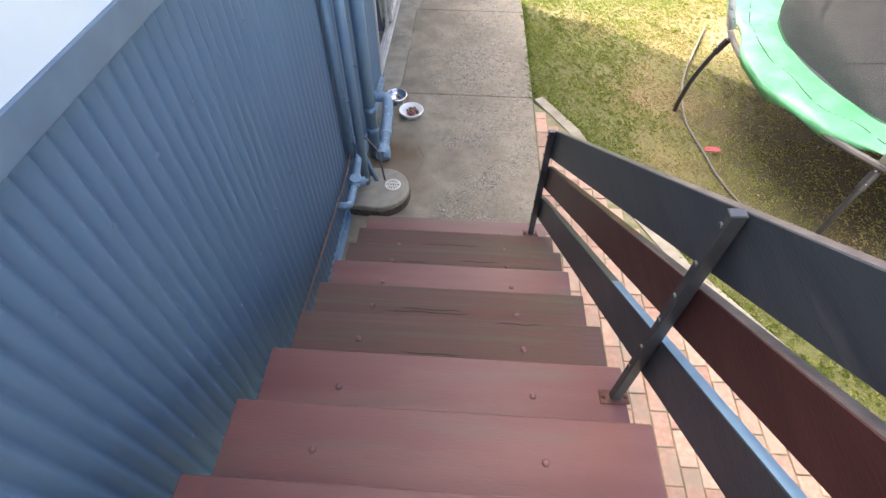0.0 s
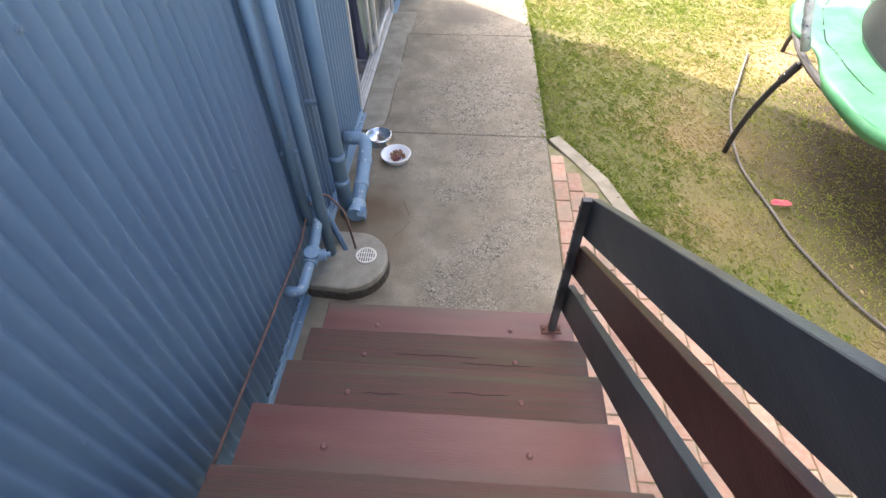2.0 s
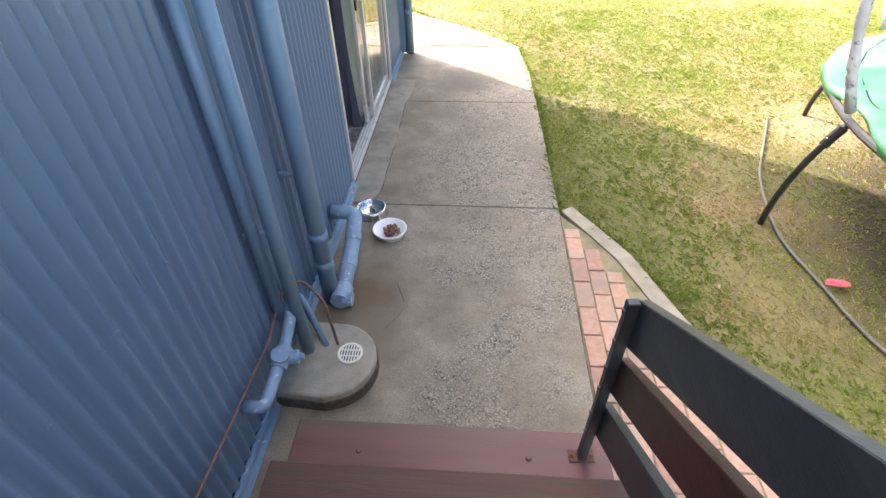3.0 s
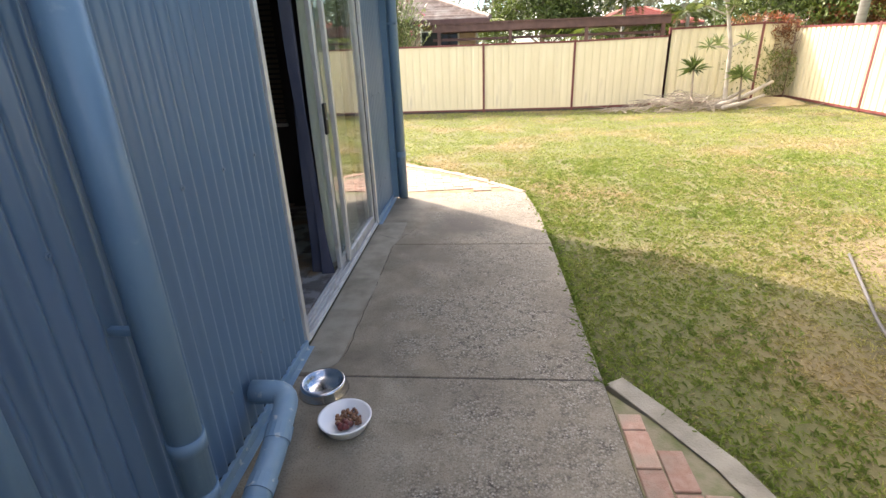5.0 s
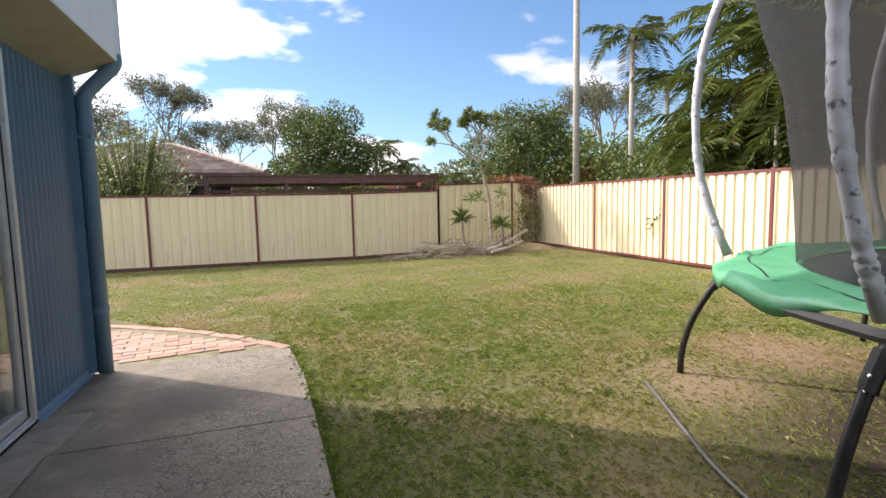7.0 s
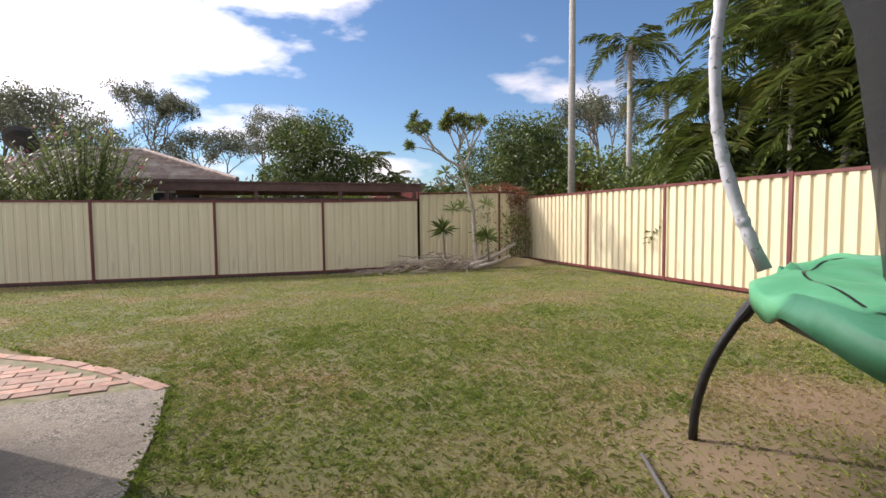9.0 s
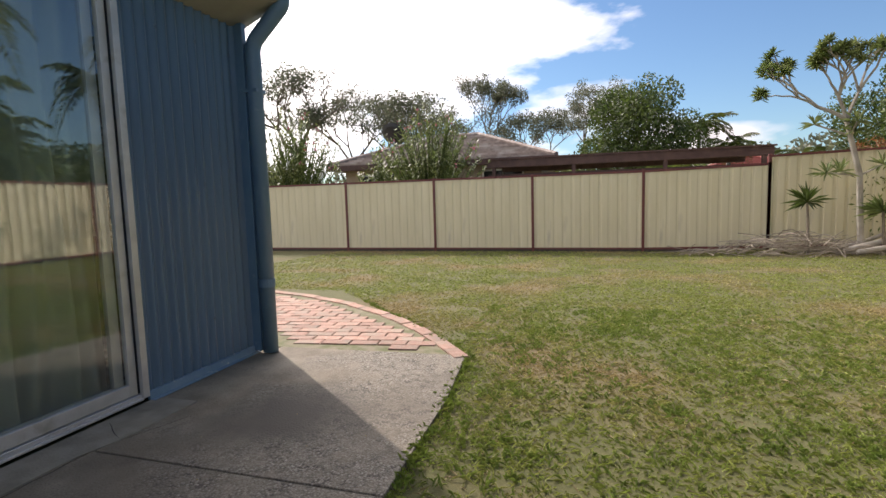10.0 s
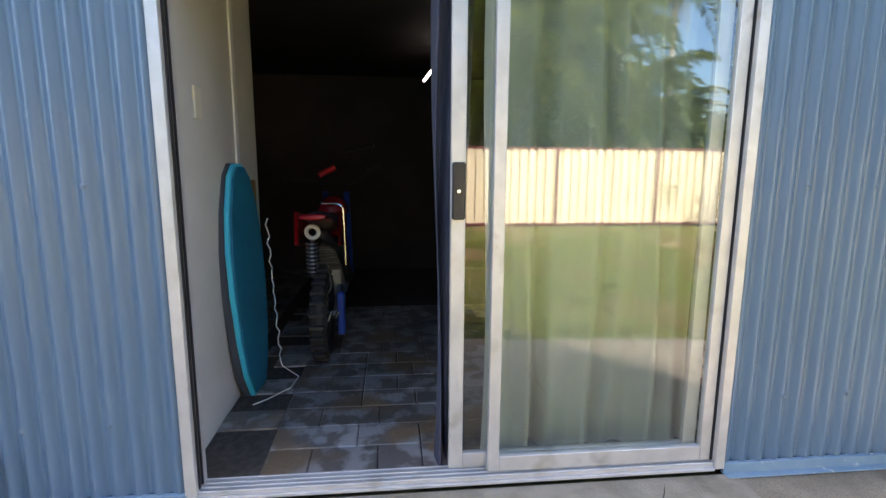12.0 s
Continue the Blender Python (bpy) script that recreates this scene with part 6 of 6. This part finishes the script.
# ---- neighbouring houses ----
def hip_roof(name, label, x0, x1, y0, y1, z0, rise, inset, tile, wall_mat):
    t = thing(name, label, "house", ((x0 + x1) / 2, (y0 + y1) / 2, 0.0))
    o = Vector(((x0 + x1) / 2, (y0 + y1) / 2, 0))
    ym = (y0 + y1) / 2
    A = [Vector(p) - o for p in ((x0, y0, z0), (x1, y0, z0), (x1, y1, z0), (x0, y1, z0))]
    R = [Vector((x0 + inset, ym, z0 + rise)) - o, Vector((x1 - inset, ym, z0 + rise)) - o]
    bm = bmesh.new()
    nrow = 13
    def slope(a, b, c, d):
        """Tile courses from the eave a-b up to c-d, each one lapped over the next."""
        for i in range(nrow):
            s0, s1 = i / nrow, (i + 1.0) / nrow
            p0, p1 = a.lerp(d, s0), b.lerp(c, s0)
            q0, q1 = a.lerp(d, s1), b.lerp(c, s1)
            up = Vector((0, 0, 0.075))
            v = [bm.verts.new(p) for p in (p0 + up, p1 + up, q1, q0)]
            bm.faces.new(v)
            w = [bm.verts.new(p) for p in (p0 - up * 0.2, p1 - up * 0.2, p1 + up, p0 + up)]
            bm.faces.new(w)
    slope(A[0], A[1], R[1], R[0])
    slope(A[2], A[3], R[0], R[1])
    slope(A[1], A[2], R[1], R[1])
    slope(A[3], A[0], R[0], R[0])
    rf = part("roof", bm, tile, t, "hipped tiled roof")
    for a, b in ((A[0], R[0]), (A[1], R[1]), (A[2], R[1]), (A[3], R[0]), (R[0], R[1])):
        part("ridge_cap", tube([a + Vector((0, 0, 0.05)), b + Vector((0, 0, 0.05))], 0.09, 6), tile, rf)
    part("fascia", box((x0 - o.x, y0 - o.y - 0.03, z0 - 0.16), (x1 - o.x, y0 - o.y, z0 + 0.03), 0.004), "brown_trim", t, "brown gutter and fascia")
    part("soffit", box((x0 - o.x + 0.02, y0 - o.y + 0.01, z0 - 0.14), (x1 - o.x - 0.02, y1 - o.y - 0.02, z0 - 0.12)), "brown_trim", t)
    part("wall", box((x0 - o.x + 0.5, y0 - o.y + 0.5, 0), (x1 - o.x - 0.5, y1 - o.y - 0.5, z0 - 0.14)), wall_mat, t)
    for wx in (0.22, 0.5, 0.78):
        x = (x0 + (x1 - x0) * wx) - o.x
        w = part("window", box((x - 0.7, y0 - o.y + 0.46, 1.0), (x + 0.7, y0 - o.y + 0.5, z0 - 0.30), 0.003), "white_trim", t)
        part("pane", box((x - 0.64, y0 - o.y + 0.445, 1.06), (x - 0.02, y0 - o.y + 0.459, z0 - 0.36)), "dark_glass", w)
        part("pane", box((x + 0.02, y0 - o.y + 0.445, 1.06), (x + 0.64, y0 - o.y + 0.459, z0 - 0.36)), "dark_glass", w)
    return t


hip_roof("neighbour_house", "low brick house with a weathered brown tiled hip roof", -7.9, 0.2, 21.0, 27.5, 2.42, 1.2, 3.2, "roof_tile", "far_brick")
hip_roof("neighbour_house", "distant house with a red tiled roof", 7.5, 15.0, 41.0, 48.0, 2.35, 1.2, 3.0, "roof_red", "far_brick")
hip_roof("neighbour_house", "pale house beyond the side fence", 18.0, 26.0, 30.0, 37.0, 2.9, 1.3, 3.0, "roof_tile", "white_wall")
per = thing("carport", "flat dark brown carport beams behind the fence", "carport", (1.8, 19.0, 0.0))
for yy in (19.0, 21.5):
    part("beam", box((-3.4, yy - 19.06, 2.0), (3.75, yy - 18.94, 2.22), 0.005), "brown_trim", per)
for x in (-3.2, -1.0, 1.3, 3.55):
    part("post", box((x - 0.05, -0.05, -0.1), (x + 0.05, 0.05, 2.0), 0.004), "brown_trim", per)
part("roof_sheet", box((-3.45, -0.1, 2.22), (3.8, 2.7, 2.26)), "brown_trim", per)
part("lower_beam", box((-3.4, 0.1, 1.74), (3.7, 0.15, 1.82), 0.004), "rail_maroon", per)
dish = thing("satellite_dish", "dark mesh satellite dish on the tiled roof", "antenna", (-5.95, 22.6, 2.85))
part("dish", lathe([(0.0, 0.0), (0.2, 0.03), (0.36, 0.09), (0.46, 0.16), (0.47, 0.15), (0.36, 0.075), (0.2, 0.015), (0.0, -0.01)], 28), "tramp_black", dish).matrix_basis = pose(0, 0, 0.75, -55, 0, 0)
part("mast", tube([(0, 0.1, -0.05), (0, 0.1, 0.75)], 0.03, 8), "galv", dish)
for dx in (-0.45, 0.35):
    part("strut", tube([(dx, -0.4, -0.35), (0, 0.1, 0.5)], 0.014, 6), "galv", dish)
ant = thing("tv_antenna", "thin television antenna above the tiled roof", "antenna", (-7.0, 22.2, 2.8))
part("mast", tube([(0, 0, -0.4), (0, 0, 1.3)], 0.018, 6), "dark_rubber", ant)
part("boom", tube([(-0.5, 0, 1.25), (0.9, 0, 1.15)], 0.012, 6), "dark_rubber", ant)
for i in range(7):
    part("element", tube([(-0.45 + i * 0.2, -0.25, 1.25 - i * 0.014), (-0.45 + i * 0.2, 0.25, 1.25 - i * 0.014)], 0.006, 4), "galv", ant)


# ---- lawn ----
def inside(x, y):
    """True where grass may grow."""
    if x < 0.60 and y < 6.4:
        return False
    if y >= 6.4 and y < 8.15 and x < 0.60 - (y - 6.4) * 0.075:
        return False
    if y >= 8.15 and x < 0.47 - (y - 8.15) * 0.95 + 0.02 and y < 10.6 and not (x < -1.3 and y - 8.1 < (-1.15 - x) * 0.9):
        return False
    if y < 4.4:
        for (xa, ya), (xb, yb) in zip(EDGE, EDGE[1:]):
            if yb <= y <= ya:
                if x < xa + (xb - xa) * (ya - y) / (ya - yb) + 0.12:
                    return False
    return -9 < x < 8.1 and -4.9 < y < 16.4


def nearness(x, y):
    """One beside the path, falling towards the far fences."""
    d = np.hypot(np.maximum(0, np.abs(x - 1.6) - 1.4), np.maximum(0, np.abs(y - 5.0) - 3.6))
    return 1 / (1 + (d / 3.2) ** 2)


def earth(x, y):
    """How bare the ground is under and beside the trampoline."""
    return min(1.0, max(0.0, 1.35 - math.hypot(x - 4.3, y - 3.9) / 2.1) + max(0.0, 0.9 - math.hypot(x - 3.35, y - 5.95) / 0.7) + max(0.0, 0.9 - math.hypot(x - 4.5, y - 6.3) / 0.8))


def blades(name, label, seed, n, area, tall, mat, clump, keep_at=None, lay=1.0, even=False):
    """Grass as bent slips of leaf in tufts, wider and fewer away from the path."""
    rng = np.random.default_rng(seed)
    x = rng.uniform(area[0], area[2], n)
    y = rng.uniform(area[1], area[3], n)
    near = nearness(x, y)
    if not even:
        k = rng.random(n) < 0.16 + 0.84 * near
        x, y = x[k], y[k]
    keep = np.array([inside(a, b) and (keep_at is None or keep_at(a, b, r)) for a, b, r in zip(x, y, rng.random(len(x)))])
    x, y = x[keep], y[keep]
    x, y = np.repeat(x, clump), np.repeat(y, clump)
    k = len(x)
    x, y = x + rng.normal(0, 0.012, k), y + rng.normal(0, 0.012, k)
    z = np.array([lawn_z(a, b) for a, b in zip(x, y)])
    a = rng.uniform(0, 2 * np.pi, k)
    h = tall * rng.uniform(0.5, 1.3, k)
    out = h * lay * rng.uniform(0.4, 1.3, k)
    w = (0.0022 + 0.0020 * rng.random(k)) * (1 + 1.1 * (1 - nearness(x, y)))
    c, s = np.cos(a), np.sin(a)
    P = np.stack([x, y, z - 0.004], 1)
    side = np.stack([-s, c, 0 * c], 1) * w[:, None]
    mid = P + np.stack([c * out * 0.4, s * out * 0.4, h * 0.75], 1)
    tip = P + np.stack([c * out, s * out, h * 0.85], 1)
    V = np.stack([P - side, P + side, mid + side * 0.8, tip, mid - side * 0.8], 1).reshape(-1, 3)
    F = np.arange(5 * k).reshape(-1, 5)
    return tagged(raw(name, V.tolist(), F.tolist(), mat, kind="stuff"), label=label, category="grass")


def thin_patch(a, b, r):
    v = noise.noise(Vector((a * 2.1, b * 2.1, 3.0))) + 0.5 * noise.noise(Vector((a * 6.0, b * 6.0, 7.0)))
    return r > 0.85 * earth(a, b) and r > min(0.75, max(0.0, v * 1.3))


def straw_patch(a, b, r):
    v = noise.noise(Vector((a * 1.1, b * 1.1, 9.0))) + 0.5 * noise.noise(Vector((a * 4.0, b * 4.0, 1.0)))
    return r < 0.16 + 0.5 * max(0.0, v) + 0.5 * earth(a, b)


blades("grass", "short mixed green and straw lawn grass", 3, 800000, (-5.0, -4.8, 8.1, 16.4), 0.017, "grass", 1, thin_patch, 2.5)
blades("straw", "dry straw blades lying in the lawn", 7, 150000, (0.3, -4.0, 8.0, 16.0), 0.011, "straw", 1, straw_patch, 4.0)
def tuft_patch(a, b, r):
    v = noise.noise(Vector((a * 1.6, b * 1.6, 5.0))) + 0.6 * noise.noise(Vector((a * 7.0, b * 7.0, 2.0)))
    return r < 0.10 + 0.5 * max(0.0, v) and r > earth(a, b) * 0.8


blades("grass", "darker green tufts standing in the lawn", 12, 70000, (0.3, 0.5, 6.0, 10.0), 0.026, "grass_green", 5, tuft_patch, 1.2)


def edge_tuft(a, b, r):
    return (not inside(a - 0.05, b)) or (not inside(a, b - 0.05)) or (not inside(a - 0.02, b + 0.04))
blades("grass", "longer green grass along the path edge", 8, 60000, (-1.2, 0.5, 3.0, 11.0), 0.034, "grass_green", 3, edge_tuft, 1.1, True)


# ---- small debris ----
random.seed(17)
lv = []
for i in range(46):
    x, y = random.uniform(0.9, 5.5), random.uniform(2.5, 12)
    if inside(x, y):
        lf = thing("fallen_leaf", "dry pale fallen leaf on the grass", "leaf", (x, y, lawn_z(x, y) + 0.022), group="fallen leaves", rz=random.uniform(0, 360))
        if not lv:
            o_ = raw("blade", [(-0.025, 0, 0), (0, -0.011, 0.006), (0.028, 0, 0.002), (0, 0.011, 0.008)], [(0, 1, 2, 3)], "straw", lf)
            lv.append(o_.data)
        else:
            link_mesh("blade", lv[0], lf)
for i in range(26):
    x, y = random.uniform(-0.95, 0.55), random.uniform(2.5, 7.9)
    cr_ = thing("crumb", "tiny dark crumb of soil on the concrete", "debris", (x, y, 0.004), group="crumbs on the path", rz=random.uniform(0, 360))
    link_mesh("crumb", lv[0] if i % 2 else lv[0], cr_).scale = (0.3, 0.3, 0.5)


# ---- bricks ----
def brick_mesh(name, lx, ly, mat="brick"):
    bm = box((-lx / 2, -ly / 2, -0.05), (lx / 2, ly / 2, 0.0), 0.004)
    me = bpy.data.meshes.new(name)
    bm.to_mesh(me)
    bm.free()
    me.materials.append(M[mat])
    return me


strip_base = part("brick_bed", prism([(0.635, 4.30)] + [(0.635, -1.6)] + [(x, y) for x, y in EDGE[::-1]][:-1], -0.12, -0.010), "sand_joint", pavement, "sandy bed under the pavers")
BR = brick_mesh("brick", 0.109, 0.224)
HALF = brick_mesh("brick", 0.109, 0.106)
def edge_x(y):
    for (xa, ya), (xb, yb) in zip(EDGE, EDGE[1:]):
        if yb <= y <= ya:
            return xa + (xb - xa) * (ya - y) / (ya - yb)
    return 0.6
random.seed(40)
for c in range(20):
    x = 0.697 + 0.1165 * c
    y = 4.6 - (0.116 if c % 2 else 0.0)
    while y > 0.0:
        y -= 0.232
        for me, cy, hl in ((BR, y, 0.112), (HALF, y + 0.058, 0.053), (HALF, y - 0.058, 0.053)):
            if me is HALF and x + 0.056 < edge_x(min(4.35, y + 0.112)) - 0.004:
                continue
            if x + 0.055 < edge_x(min(4.35, cy + hl)) - 0.002 and cy + hl < 4.3:
                br = link_mesh("brick", me, pavement)
                br.location = (x, cy, random.uniform(-0.003, 0.003))
                br.rotation_euler = (radians(random.uniform(-0.5, 0.5)), radians(random.uniform(-0.7, 0.7)), radians(random.uniform(-0.7, 0.7)))
                if me is BR:
                    break

# curved brick path round the house corner
CURVE = [(0.48, 8.12), (0.24, 8.44), (-0.03, 8.75), (-0.34, 9.05), (-0.66, 9.32), (-1.25, 9.72), (-2.0, 10.08), (-3.0, 10.36), (-4.4, 10.5)]
INNER = [(-4.4, 9.2), (-3.0, 9.15), (-2.1, 8.9), (-1.55, 8.5), (-1.08, 8.04)]
part("brick_bed", prism([(0.46, 8.11)] + CURVE[1:] + INNER, -0.12, -0.010), "sand_joint", pavement, "sandy bed under the curved brick path")
def in_poly(x, y, poly):
    n, r = len(poly), False
    for i in range(n):
        (xa, ya), (xb, yb) = poly[i], poly[(i + 1) % n]
        if (ya > y) != (yb > y) and x < (xb - xa) * (y - ya) / (yb - ya) + xa:
            r = not r
    return r
POLY = CURVE + INNER
# soldier course along the outer edge
run, seg, along = 0.0, 0, 0.06
lens = [(Vector(b) - Vector(a)).length for a, b in zip(CURVE, CURVE[1:])]
total = sum(lens)
while along < total - 0.1:
    d, i = along, 0
    while d > lens[i]:
        d -= lens[i]
        i += 1
    a, b = Vector(CURVE[i]), Vector(CURVE[i + 1])
    dirn = (b - a).normalized()
    nrm = Vector((-dirn.y, dirn.x))
    c = a + dirn * d + nrm * 0.057
    br = link_mesh("brick", BR, pavement)
    br.location = (c.x, c.y, random.uniform(0.0, 0.006))
    br.rotation_euler = (0, radians(random.uniform(-1, 1)), math.atan2(dirn.y, dirn.x) + math.pi / 2)
    along += 0.232
ang = radians(8)
for j in range(-4, 26):
    for i in range(-30, 12):
        u = (i + (0.5 if j % 2 else 0.0)) * 0.232
        v = j * 0.1165
        x = 0.1 + u * math.cos(ang) - v * math.sin(ang)
        y = 8.1 + u * math.sin(ang) + v * math.cos(ang)
        if all(in_poly(x + dx, y + dy, POLY) for dx, dy in ((0.12, 0.03), (-0.12, 0.03), (0.12, -0.05), (-0.12, -0.05), (0.06, 0.19), (0.16, 0.12), (-0.02, 0.17))) and y > 8.19:
            br = link_mesh("brick", BR, pavement)
            br.location = (x, y, random.uniform(-0.003, 0.003))
            br.rotation_euler = (radians(random.uniform(-0.6, 0.6)), 0, ang + math.pi / 2 + radians(random.uniform(-0.8, 0.8)))

# slate floor tiles in the doorway room
TILE = {w: brick_mesh("tile", 0.196, w, "slate") for w in (0.396, 0.296, 0.196)}
random.seed(61)
for i in range(13):
    x = RX1 - 0.08 - 0.2 * i
    y = RY0 + random.choice((-0.2, -0.1, 0.0))
    while y < RY1 - 0.45:
        w = random.choice((0.396, 0.296, 0.196))
        if y > RY0 - 0.01:
            tile = link_mesh("floor_tile", TILE[w], floor)
            tile.location = (x, y + w / 2, 0.031 + random.uniform(-0.001, 0.001))
        y += w + 0.004
